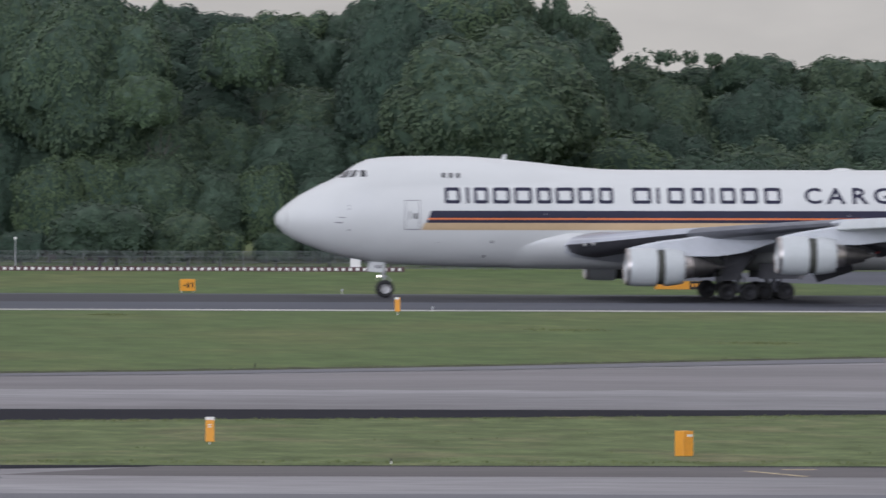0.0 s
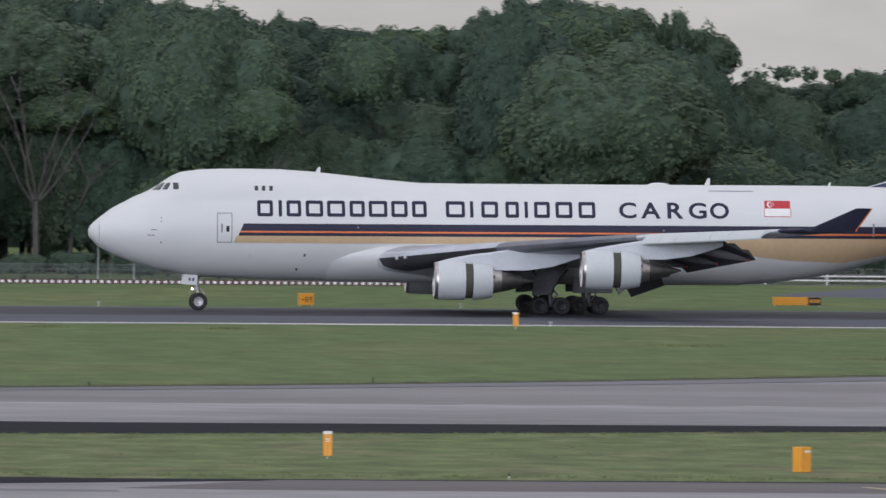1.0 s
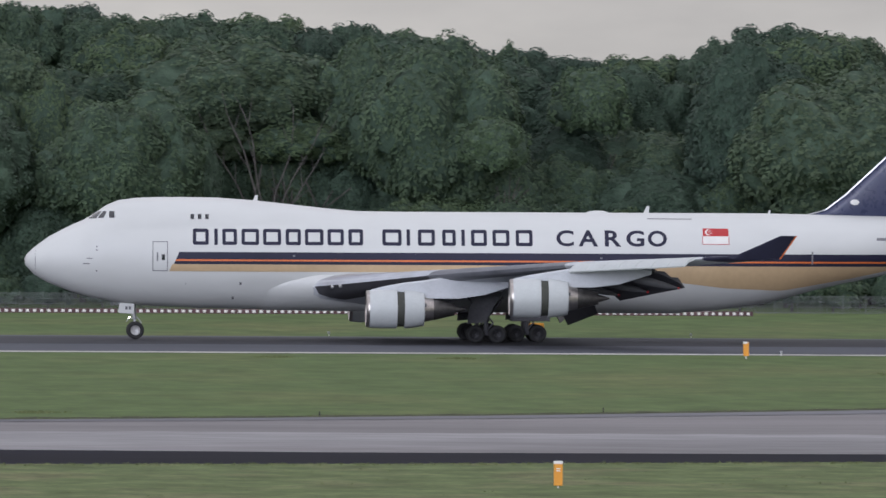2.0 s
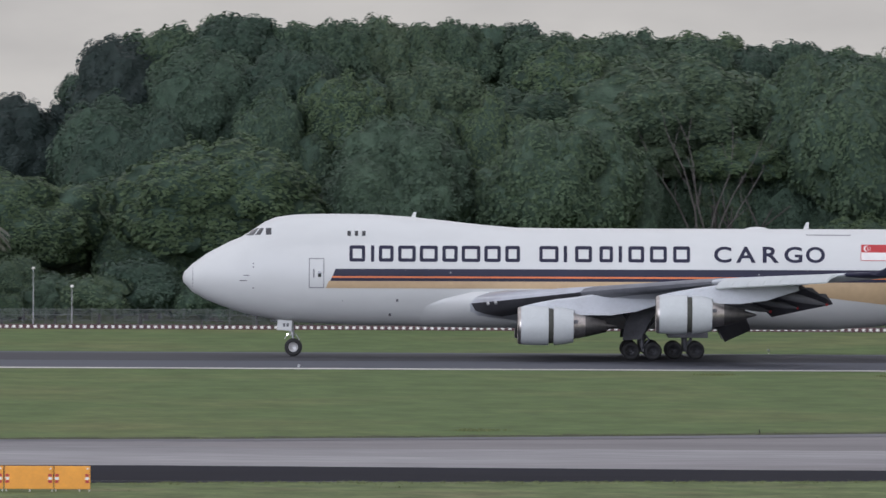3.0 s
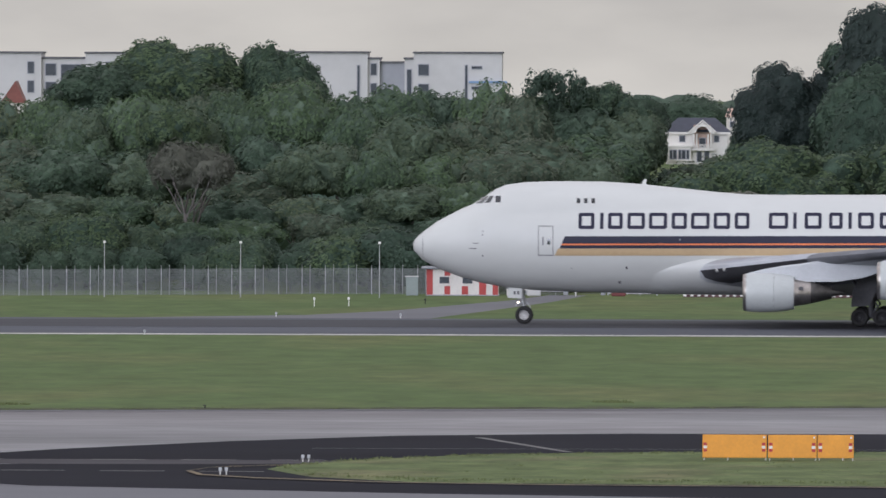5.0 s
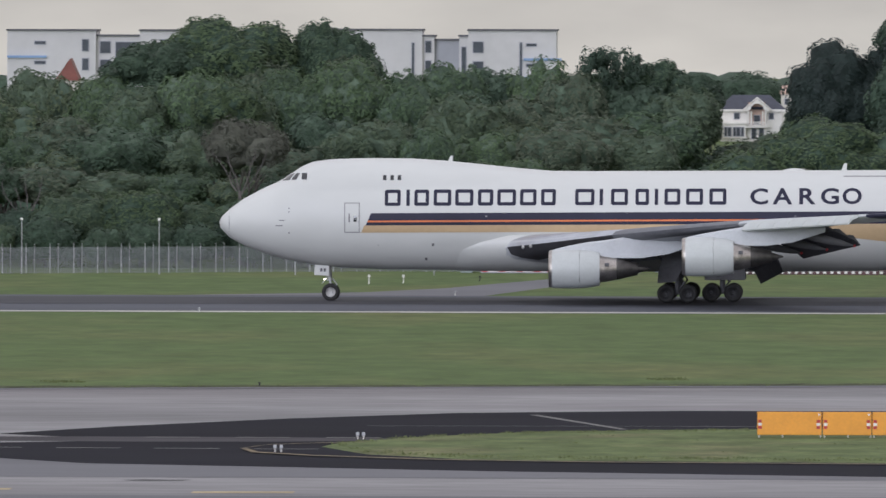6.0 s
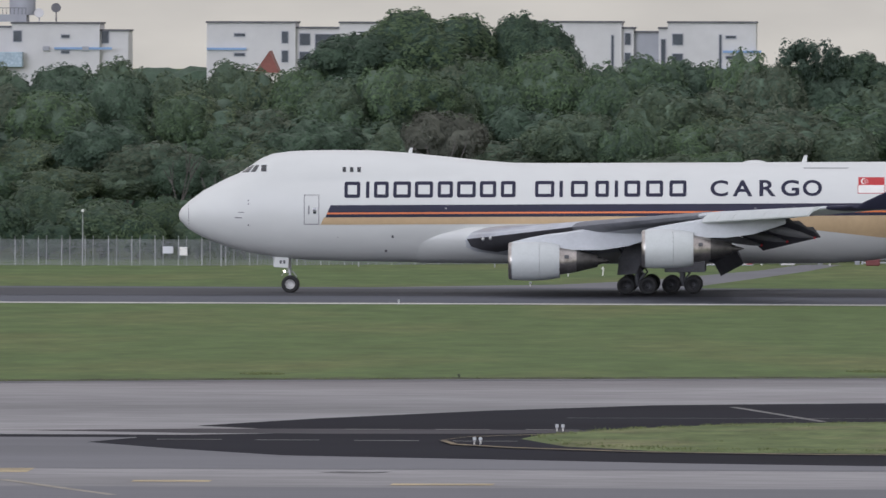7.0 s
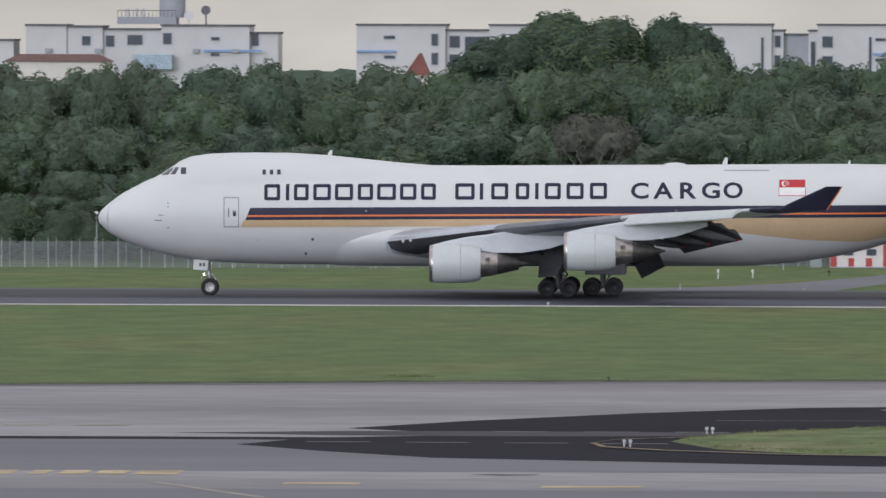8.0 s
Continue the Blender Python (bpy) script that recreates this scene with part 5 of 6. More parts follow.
flats(-117.15, [(0, 13.5, 17.3, 0), (13.5, 20.2, 16.5, 1.0), (20.2, 28.8, 17.3, 0)],
      [(5.0, z, 1.6, 0.4, 0) for z in (15.3, 12.3)] + [(11.9, z, 0.9, 1.7, 0) for z in (14.3, 11.4)] + [(14.9, z, 1.5, 1.7, 1.0) for z in (14.0, 11.2)] + [(18.0, 12.2, 3.0, 3.4, 1.0), (24.0, 14.6, 1.2, 1.4, 0)],
      [(0, 6.0, 13.2)], "far white apartment block with dark roof edges")
flats(-70.0, [(0, 16.0, 17.5, 0), (16.0, 17.8, 16.6, 0.8), (17.8, 21.6, 16.0, 2.0), (21.6, 23.0, 16.6, 0.8), (23.0, 36.4, 17.5, 0)],
      [(6.6, z, 1.6, 0.4, 0) for z in (15.3, 12.3)] + [(14.6, 10.2, 0.3, 5.4, 0), (31.0, 9.8, 0.3, 5.9, 0)] + [(16.9, z, 0.8, 1.7, 0.8) for z in (14.2, 11.2)] + [(22.3, 10.4, 0.6, 4.6, 0.8)]
      + [(24.5, z, 1.5, 1.6, 0) for z in (14.2, 11.2)] + [(32.6, z, 1.5, 0.35, 0) for z in (15.2, 12.1)],
      [(31.4, 37.2, 13.0), (31.4, 37.2, 10.2)], "far white apartment block with blue ledges")
blk = flats(-167.6, [(0, 6.2, 17.1, 0), (6.2, 11.7, 16.9, 0.5), (11.7, 20.7, 16.5, 1.2), (20.7, 34.1, 17.1, 0), (34.1, 38.4, 16.0, 1.4)],
            [(9.2, 14.2, 1.2, 1.3, 0.5), (12.8, 14.0, 1.2, 1.6, 1.2), (16.6, 14.3, 2.2, 1.4, 1.2), (21.6, 14.4, 1.2, 1.6, 0), (28.9, 15.0, 1.2, 0.4, 0), (28.9, 12.6, 1.2, 0.4, 0), (34.9, 14.2, 1.0, 1.8, 1.4)],
            [(27.2, 36.0, 13.2)], "far white apartment block with rooftop tank and aerials")
tank = slab(blk, "roof_deck", (13.8, 2, 17.4), (22.8, 10, 18.5), RENDERG, "grey roof deck")
bm = bmesh.new()
rod(bm, (22.0, 6, 18.4), (22.0, 6, 24.0), 2.0, seg=20)
part("water_tank", bm, RENDERG, blk, "grey round water tank", smooth=True)
for i in range(16):
    slab(tank, "rail_post", (13.85 + i * 0.59, 2.0, 18.5), (13.93 + i * 0.59, 2.08, 19.5), DARK)
slab(tank, "handrail", (13.8, 1.98, 19.45), (22.8, 2.1, 19.55), DARK, "dark handrail")
slab(blk, "canopy", (16.5, -2.4, 10.5), (22.5, 0.6, 12.8), PALE_GLASS, "pale blue glazed canopy", 0.08)
for x in (3.0, 10.5, 25.5, 31.5):
    slab(blk, "cooling_unit", (x, -0.55, 13.0), (x + 1.0, -0.02, 13.7), RENDERG, "grey cooling unit", 0.05)
for x in (15.2, 16.6, 17.6):
    bm = bmesh.new()
    rod(bm, (x, 5, 18.4), (x, 5, 19.8), 0.25, seg=8)
    part("vent_pipe", bm, RENDERW, blk, "pale vent pipe")
for x, z in ((24.6, 18.6), (27.2, 19.4)):
    bm = bmesh.new()
    rod(bm, (x, 5, 17.2), (x, 5, z), 0.1, seg=6)
    rod(bm, (x, 4.9, z), (x, 4.4, z + 0.15), 0.1, 0.75, seg=14)
    part("dish_aerial", bm, RENDERW if x < 25 else DARK, blk, "round dish aerial")
flats(-215, [(0, 45.5, 14.8, 0)], [(x, 12.2, 1.4, 1.4, 0) for x in (30, 36, 42)], [], "far low white apartment block")


def gable(t, name, x0, x1, y0, y1, z0, z1, mat, label, hip=0.0):
    xm, ym = (x0 + x1) / 2, (y0 + y1) / 2
    bm = bmesh.new()
    lo = [bm.verts.new(p) for p in ((x0, y0, z0), (x1, y0, z0), (x1, y1, z0), (x0, y1, z0))]
    r = [bm.verts.new((x0 + hip, ym, z1)), bm.verts.new((x1 - hip, ym, z1))]
    for f in ((lo[0], lo[1], r[1], r[0]), (lo[2], lo[3], r[0], r[1]), (lo[1], lo[2], r[1]), (lo[3], lo[0], r[0]), lo):
        bm.faces.new(f)
    return part(name, bm, mat, t, label)


VILLA_WHITE = material("bright_white_masonry_paint", (0.80, 0.78, 0.73), 0.75, vary=0.05, size=0.3)
TERRACOTTA = material("terracotta_wall", (0.55, 0.40, 0.32), 0.8, vary=0.12, size=0.5)
villa = thing("villa", "cream two-storey villa with a dark hipped roof", "house", pose(-9.9, 2500, GZ))
slab(villa, "wall", (0.9, 0, 0), (5.3, 9, 4.9), VILLA_WHITE, "cream wall")
slab(villa, "wall", (8.0, 0, 0), (10.6, 9, 4.9), VILLA_WHITE, "cream wall")
slab(villa, "wall", (5.3, 0, 0), (8.0, 9, 2.6), VILLA_WHITE, "cream wall")
slab(villa, "loggia_wall", (5.3, 0.35, 2.6), (8.0, 9, 6.2), TERRACOTTA, "terracotta wall at the back of the loggia")
slab(villa, "cornice", (0.2, -0.6, 4.75), (4.75, 9.6, 5.1), VILLA_WHITE, "white cornice")
slab(villa, "cornice", (8.7, -0.6, 4.75), (11.3, 9.6, 5.1), VILLA_WHITE, "white cornice")
gable(villa, "roof", 0.2, 11.3, -0.6, 9.6, 5.1, 7.35, ROOF, "dark slate hipped roof", 2.6)
bm = bmesh.new()   # a gable wall with an arch cut through it
arch = [(6.72 + math.cos(a) * 1.05, 5.0 + math.sin(a) * 1.0) for a in np.linspace(math.pi, 0, 11)]
for y in (-1.2, -0.95):
    rim = [(4.75, 4.75), (4.75, 5.15)] + [(4.75 + 1.97 * f, 5.15 + 1.6 * f) for f in (0.2, 0.45, 0.7, 1.0)] + [(6.72 + 1.97 * f, 6.75 - 1.6 * f) for f in (0.3, 0.55, 0.8, 1.0)] + [(8.69, 4.75)]
    inner = [bm.verts.new((x, y, z)) for x, z in arch]
    outer = [bm.verts.new((x, y, z)) for x, z in rim]
    for q in range(10):
        bm.faces.new((inner[q], inner[q + 1], outer[q + 1], outer[q]))
part("pediment", bm, VILLA_WHITE, villa, "white gable with a round arch")
for x0, x1, z0, z1 in ((4.55, 6.72, 5.0, 6.85), (8.89, 6.72, 5.0, 6.85)):
    bm = bmesh.new()
    loft(bm, [[(x0, y, z0), (x1, y, z1), (x1, y, z1 + 0.22), (x0, y, z0 + 0.22)] for y in (-1.35, 2.5)])
    part("gable_edge", bm, VILLA_WHITE, villa, "white sloping gable edge")
for x in (5.35, 5.8, 7.6, 8.05):
    bm = bmesh.new()
    rod(bm, (x, -1.05, 2.6), (x, -1.05, 4.8), 0.14, seg=8)
    part("column", bm, VILLA_WHITE, villa, "white column")
balcony = slab(villa, "balcony", (4.9, -1.3, 2.2), (8.6, 0.1, 2.45), VILLA_WHITE, "white balcony slab")
slab(balcony, "rail", (4.9, -1.3, 3.05), (8.6, -1.18, 3.15), VILLA_WHITE)
for q in range(19):
    slab(balcony, "baluster", (4.95 + q * 0.2, -1.28, 2.45), (5.05 + q * 0.2, -1.2, 3.06), VILLA_WHITE)
slab(villa, "bay", (1.3, -1.6, 0), (4.9, 0.1, 2.75), VILLA_WHITE, "white bay window wall")
slab(villa, "bay_ledge", (1.15, -1.8, 2.75), (5.05, 0.1, 3.0), VILLA_WHITE, "white ledge over the bay")
slab(villa, "sill", (1.15, -1.9, 0.55), (5.05, -1.5, 0.75), VILLA_WHITE, "white sill")
for x, z, w, h, y in ((3.5, 3.6, 0.75, 0.85, 0), (8.95, 3.6, 0.65, 0.85, 0), (6.7, 2.7, 0.9, 1.4, 0.35), (1.75, 0.9, 0.3, 1.3, -1.6), (2.35, 0.9, 0.45, 1.3, -1.6), (3.15, 0.9, 0.3, 1.3, -1.6), (3.75, 0.9, 0.5, 1.3, -1.6), (4.4, 0.9, 0.3, 1.3, -1.6), (6.2, 0.5, 0.6, 1.5, 0), (7.4, 0.5, 0.6, 1.5, 0)):
    window(villa, x, y, z, w, h)
annexe = thing("narrow_house", "narrow pale house with a faded red roof behind the villa", "house", pose(0.6, 2560, GZ))
slab(annexe, "wall", (0, 0, 0), (2.0, 6, 7.2), CREAM, "pale wall")
gable(annexe, "roof", -0.2, 2.4, -0.3, 6.3, 7.2, 8.6, TERRACOTTA, "faded red tiled roof", 0.4)
window(annexe, 0.9, 0, 5.6, 0.5, 0.8)
red = thing("red_roofed_house", "far house with a steep red tiled roof", "house", pose(-106.5, 2300, GZ))
slab(red, "wall", (1.3, 0, 0), (4.7, 8, 10.4), CREAM, "cream wall")
bm = bmesh.new()
loft(bm, [[(1.2, y, 10.2), (4.8, y, 10.2), (3.4, y, 13.4)] for y in (-0.4, 8.4)])
part("roof", bm, TILE_RED, red, "steep red tiled roof")
BROWN_ROOF = material("brown_roof_tiles", (0.12, 0.065, 0.055), 0.8, vary=0.15, size=0.6)
low = thing("brown_roofed_house", "far long house with a brown-red tiled roof", "house", pose(-163.5, 2300, GZ))
slab(low, "wall", (0, 0, 0), (15, 8, 12.0), CREAM, "cream wall")
gable(low, "roof", -0.4, 15.4, -0.4, 8.4, 12.0, 13.1, BROWN_ROOF, "brown-red tiled roof", 2.0)
for x, y, h, r in ((-4.5, 2620, 10.9, 7.0), (-9.5, 2620, 9.4, 4.0), (2.0, 2620, 8.6, 4.5), (4.2, 2494, 6.2, 3.2), (2.4, 2486, 3.6, 2.0), (-11.5, 2490, 4.6, 3.0), (7.5, 2500, 6.0, 4.0)):
    plant(LOW, x, y, h, r, k)
    k += 1


# ---- airfield things ----
def sign_box(name, label, category, x, y, w, h, d, rz, legs=0.18):
    t = thing(name, label, category, pose(x, y, GZ, 0, 0, rz), "airfield signs")
    bm = bmesh.new()
    box(bm, (-w / 2, -d / 2, legs), (w / 2, d / 2, legs + h), 0.02)
    part("panel", bm, SIGN, t)
    for s in ((-w / 2 + 0.1, w / 2 - 0.1) if w > 0.6 else (0,)):
        bm = bmesh.new()
        rod(bm, (s, 0, -0.05), (s, 0, legs + 0.05), 0.04)
        part("leg", bm, SIGN_WHITE, t, "short white leg")
    return t


def bars(t, rects, y, mat, label):
    for x0, z0, x1, z1 in rects:
        bm = bmesh.new()
        box(bm, (x0, y - 0.006, z0), (x1, y + 0.006, z1))
        part("bar", bm, mat, t, label)


post_sign = sign_box("edge_on_sign", "narrow orange-yellow airfield sign on the near grass island", "sign", 48.4, 733.5, 0.4, 1.15, 0.3, 0)
bm = bmesh.new()
box(bm, (-0.205, -0.155, 1.2), (0.205, 0.155, 1.335))
part("cap", bm, SIGN_WHITE, post_sign, "white cap")
for k2 in range(2):
    bars(post_sign, [(-0.1, 0.95 - 0.1 * k2, 0.08, 1.0 - 0.1 * k2)], -0.156, SIGN_WHITE, "small white bar")
corner = sign_box("box_sign", "orange-yellow box sign turned edgewise on the grass", "sign", 68.9, 716, 0.62, 1.15, 0.6, 38, 0.06)
bars(corner, [(-0.1, 0.95, 0.25, 1.05)], -0.306, SIGN_WHITE, "pale bar")
bars(corner, [(-0.3, 0.3, -0.27, 1.1)], -0.306, SIGN_EDGE, "dull seam")
edge_sign = sign_box("edge_on_sign", "narrow orange-yellow sign at the runway edge", "sign", 81.95, 1052, 0.36, 0.95, 0.3, 0, 0.2)
bm = bmesh.new()
box(bm, (-0.185, -0.155, 1.02), (0.1, 0.155, 1.155))
part("cap", bm, SIGN_WHITE, edge_sign, "white cap")
far_sign = sign_box("exit_sign", "yellow exit sign with black bars behind the runway", "sign", 73.1, 1133, 1.1, 0.85, 0.3, 12, 0.1)
bars(far_sign, [(-0.34, 0.45, -0.16, 0.54), (-0.08, 0.33, 0.0, 0.7), (0.07, 0.33, 0.12, 0.7), (0.22, 0.62, 0.4, 0.7), (0.3, 0.33, 0.37, 0.62)], -0.156, BLACK, "black bar")
long_sign = sign_box("direction_sign", "long yellow direction sign with a black end", "sign", 110.0, 1148, 3.5, 0.6, 0.25, 0, 0.06)
bars(long_sign, [(0.82, 0.07, 1.745, 0.655)], -0.13, BLACK, "black end panel")
bars(long_sign, [(0.95 + 0.27 * q, 0.25, 1.13 + 0.27 * q, 0.5) for q in range(3)], -0.14, SIGN, "yellow bar")
big = thing("taxiway_sign", "long orange-yellow blank-faced sign in three panels on the grass", "sign", pose(-0.9, 752, GZ + 0.06, 0, 0, -0.5), "airfield signs")
for a, b in ((0.0, 3.06), (3.12, 5.44), (5.48, 7.2)):
    bm = bmesh.new()
    box(bm, (a, -0.15, 0.12), (b, 0.15, 1.22), 0.025)
    p = part("panel", bm, SIGN, big, "orange-yellow panel back")
    for x in (a + 0.13, b - 0.15):
        for z, mt, lb in ((0.48, RED, "dark red square"), (0.63, SIGN_WHITE, "white square"), (0.78, RED, "dark red square")):
            bm = bmesh.new()
            box(bm, (x - 0.085, -0.162, z - 0.065), (x + 0.085, -0.15, z + 0.065))
            part("reflector", bm, mt, p, lb)
    bm = bmesh.new()
    box(bm, (b - 0.17, -0.162, 1.06), (b - 0.08, -0.15, 1.14))
    part("label_plate", bm, SIGN_WHITE, p, "small white plate")
    for x in (a + 0.08, b - 0.05, (a + 1.2)):
        bm = bmesh.new()
        rod(bm, (x, 0, -0.04), (x, 0, 0.2), 0.03, seg=8)
        part("leg", bm, SIGN_WHITE, big, "short white leg")
# small lights and stakes
def stake(x, y, h=0.5, z=GZ):
    t = thing("marker_stake", "thin black-topped marker stake in the grass", "marker", pose(x, y, z), "marker stakes")
    bm = bmesh.new()
    rod(bm, (0, 0, -0.03), (0, 0, h * 0.55), 0.03, seg=8)
    part("stem", bm, SIGN_WHITE if y < 730 else BLACK, t, "thin stem")
    bm = bmesh.new()
    rod(bm, (0, 0, h * 0.55), (0, 0, h), 0.04, 0.03, seg=8)
    part("cap", bm, BLACK, t, "black cap")


for x, y, z in ((54.5, 702.8, GZ), (44.6, 878, GZ), (61.4, 892, GZ)):
    stake(x, y, 0.3, z)


def light(x, y, z, twin=False):
    t = thing("taxiway_light", "small white airfield light on a short stem", "light", pose(x, y, z), "airfield lights")
    for dx in ((-0.14, 0.14) if twin else (0,)):
        bm = bmesh.new()
        rod(bm, (dx, 0, -0.02), (dx, 0, 0.18), 0.03, seg=8)
        part("stem", bm, SIGN_WHITE, t, "white stem")
        bm = bmesh.new()
        box(bm, (dx - 0.08, -0.08, 0.16), (dx + 0.08, 0.08, 0.34), 0.025)
        part("head", bm, GALV, t, "pale metal lamp head")


for x, y in ((-19.7, 748), (-22.9, 725.5)):
    light(x, y, GZ + 0.01, True)
for x, y in ((-38.9, 1063.2), (22.9, 1063.2), (85.2, 1063.2), (84.0, 1129.5), (-23.0, 1129.5), (-32.0, 1133.0), (58.0, 1129.5)):
    light(x, y, GZ)


# red and white barrier line: a dull red beam with white plates
BEAM_RED = material("weathered_red_beam", (0.085, 0.042, 0.044), 0.7, vary=0.25, size=0.8)
barrier = thing("barrier_line", "low dull red barrier beam with white plates on the grass", "barrier")
bm = bmesh.new()
box(bm, (0, 0, 0.08), (0.24, 0.08, 0.29))
plate_mesh = bpy.data.meshes.new("plate")
bm.to_mesh(plate_mesh)
bm.free()
plate_mesh.materials.append(SIGN_WHITE)
for i in range(180):
    p = new("plate", plate_mesh)
    p.parent, p.location = barrier, (-3.0 + i * 0.55, 1224.72, GZ)
for i in range(18):
    bm = bmesh.new()
    loft(bm, [[(x, 1224.8, GZ), (x, 1225.1, GZ), (x, 1225.02, GZ + 0.36), (x, 1224.86, GZ + 0.36)] for x in (-3.0 + i * 5.5, 2.44 + i * 5.5)])
    part("beam", bm, BEAM_RED, barrier, "dull red beam length")

# perimeter fence
fence = thing("perimeter_fence", "grey wire security fence with steel posts", "fence")
pm = bpy.data.meshes.new("post")
bm = bmesh.new()
rod(bm, (0, 0, -0.05), (0, 0, 2.05), 0.035, seg=6)
rod(bm, (0, 0, 2.03), (0, -0.18, 2.28), 0.03, seg=6)
bm.to_mesh(pm)
bm.free()
pm.materials.append(GALV)
low_pm = bpy.data.meshes.new("post")
bm = bmesh.new()
rod(bm, (0, 0, -0.05), (0, 0, 1.5), 0.022, seg=6)
bm.to_mesh(low_pm)
bm.free()
low_pm.materials.append(MESH)


def fence_y(x):
    return lerp(x, [(-140, 1214), (-60, 1218), (-30, 1234), (140, 1238)])


v, f = [], []
x = -130.0
while x < 136:
    if not -12 < x < -9:
        p = new("post", pm if x < -10 else low_pm)
        p.parent, p.location = fence, (x, fence_y(x), GZ)
        if x < -10:
            p = new("post", pm)
            p.parent, p.location = fence, (x + 0.62, fence_y(x + 0.62) + 0.3, GZ)
    for i in range(22):
        xx = x + i * 1.8 / 22
        if -12.5 < xx < -9:
            continue
        q, y = len(v), fence_y(xx)
        w, top = (0.02, 2.0) if xx < -10 else (0.008, 1.4)   # the newer stretch is higher and woven closer
        v += [(xx - w, y, GZ), (xx + w, y, GZ), (xx + w, y, GZ + top), (xx - w, y, GZ + top)]
        f.append((q, q + 1, q + 2, q + 3))
    for z in np.arange(0.1, 2.1 if x < -10 else 1.5, 0.21 if x < -10 else 0.42):
        q = len(v)
        v += [(x, fence_y(x) - 0.01, GZ + z), (x + 1.8, fence_y(x + 1.8) - 0.01, GZ + z), (x + 1.8, fence_y(x + 1.8) - 0.01, GZ + z + 0.02), (x, fence_y(x) - 0.01, GZ + z + 0.02)]
        f.append((q, q + 1, q + 2, q + 3))
    x += 1.8
me = bpy.data.meshes.new("wire_mesh")
me.from_pydata(v, [], f)
me.materials.append(MESH)
ob = new("wire_mesh", me)
ob.parent = fence
tagged(ob, "grey wire mesh", kind="stuff")
bm = bmesh.new()
box(bm, (-61.5, 1217.6, 0.55), (-60.9, 1217.66, 1.2))
part("notice_plate", bm, SIGN_WHITE, fence, "small white notice plate")
bm = bmesh.new()
box(bm, (-62.8, 1217.5, 0.7), (-62.0, 1217.56, 1.25))
part("notice_plate", bm, GALV, fence, "grey notice plate")


def pole(x, y, h):
    t = thing("lamp_pole", "slim grey lamp pole beside the fence", "pole", pose(x, y, GZ), "lamp poles")
    bm = bmesh.new()
    rod(bm, (0, 0, -0.05), (0, 0, h), 0.05, 0.032, seg=8)
    part("mast", bm, GALV, t)
    bm = bmesh.new()
    box(bm, (-0.11, -0.2, h - 0.05), (0.11, 0.12, h + 0.14), 0.03)
    part("lamp_head", bm, SIGN_WHITE, t, "pale lamp head")


for x in (-26.4, -37.1, -47.6, -58.2, -68.9, -79.4):
    pole(x, 1216, 4.2)
for x, h in ((5.8, 4.6), (8.8, 3.2), (63.1, 3.4), (65.9, 2.4), (0.5, 3.6)):
    pole(x, 1230, h)

# equipment hut
hut = thing("equipment_hut", "small flat-roofed hut painted in red and white panels", "hut", pose(-23.0, 1228, GZ))
HW, HH = 5.6, 2.05
HUT_RED = material("faded_red_wall_paint", (0.40, 0.06, 0.055), 0.65, vary=0.12, size=0.8)
HUT_WHITE = material("dulled_white_wall_paint", (0.66, 0.63, 0.60), 0.7, vary=0.08, size=0.8)
slab(hut, "wall", (0, 0, 0), (HW, 3.0, HH), HUT_WHITE, "white painted wall")
slab(hut, "roof", (-0.4, -0.45, HH + 0.06), (HW + 0.3, 3.3, HH + 0.2), RENDERG, "flat grey overhanging roof slab")
slab(hut, "fascia", (-0.3, -0.3, HH), (HW + 0.2, 3.2, HH + 0.06), DARK, "dark fascia")
for a, b, z0, z1 in ((0.02, 0.5, 0.05, HH - 0.02), (1.4, 1.85, 0.1, 0.75), (1.4, 1.85, 1.55, HH - 0.02), (2.75, 3.25, 0.1, 0.75), (2.75, 3.25, 1.55, HH - 0.02), (4.1, 4.65, 0.05, HH - 0.02), (5.15, 5.58, 0.05, HH - 0.02)):
    slab(hut, "red_panel", (a, -0.02, z0), (b, 0.02, z1), HUT_RED, "red painted panel")
for x in (1.4, 3.2):
    wdw = slab(hut, "window", (x - 0.46, -0.05, 0.9), (x + 0.46, 0.03, 1.52), HUT_WHITE, "white window frame")
    slab(wdw, "pane", (x - 0.38, -0.07, 0.96), (x + 0.38, -0.04, 1.46), PANE, "dark glass")
slab(hut, "plinth", (-0.05, -0.06, -0.05), (HW + 0.05, 3.05, 0.08), RENDERG, "grey plinth")
CABINET_GREEN = material("grey_green_steel_paint", (0.25, 0.29, 0.28), 0.5, vary=0.1, size=1)
cab = thing("steel_cabinet", "grey-green steel equipment cabinet beside the hut", "cabinet", pose(-24.6, 1228, GZ))
slab(cab, "body", (0, 0, 0), (0.95, 0.7, 1.45), CABINET_GREEN, "", 0.03)
slab(cab, "lid", (-0.06, -0.06, 1.45), (1.01, 0.76, 1.53), RENDERW, "pale lid")
rail = thing("gate_rail", "white pipe barrier across the service road", "barrier", pose(-16.8, 1229, GZ))
for z in (0.45, 0.95):
    bm = bmesh.new()
    rod(bm, (0, 0, z), (8.6, 0, z), 0.05, seg=8)
    part("rail", bm, SIGN_WHITE, rail, "white pipe rail")
for x in (0.1, 2.4, 5.4, 8.5):
    bm = bmesh.new()
    rod(bm, (x, 0, -0.05), (x, 0, 1.1), 0.06, seg=8)
    part("post", bm, SIGN_WHITE, rail, "white post")
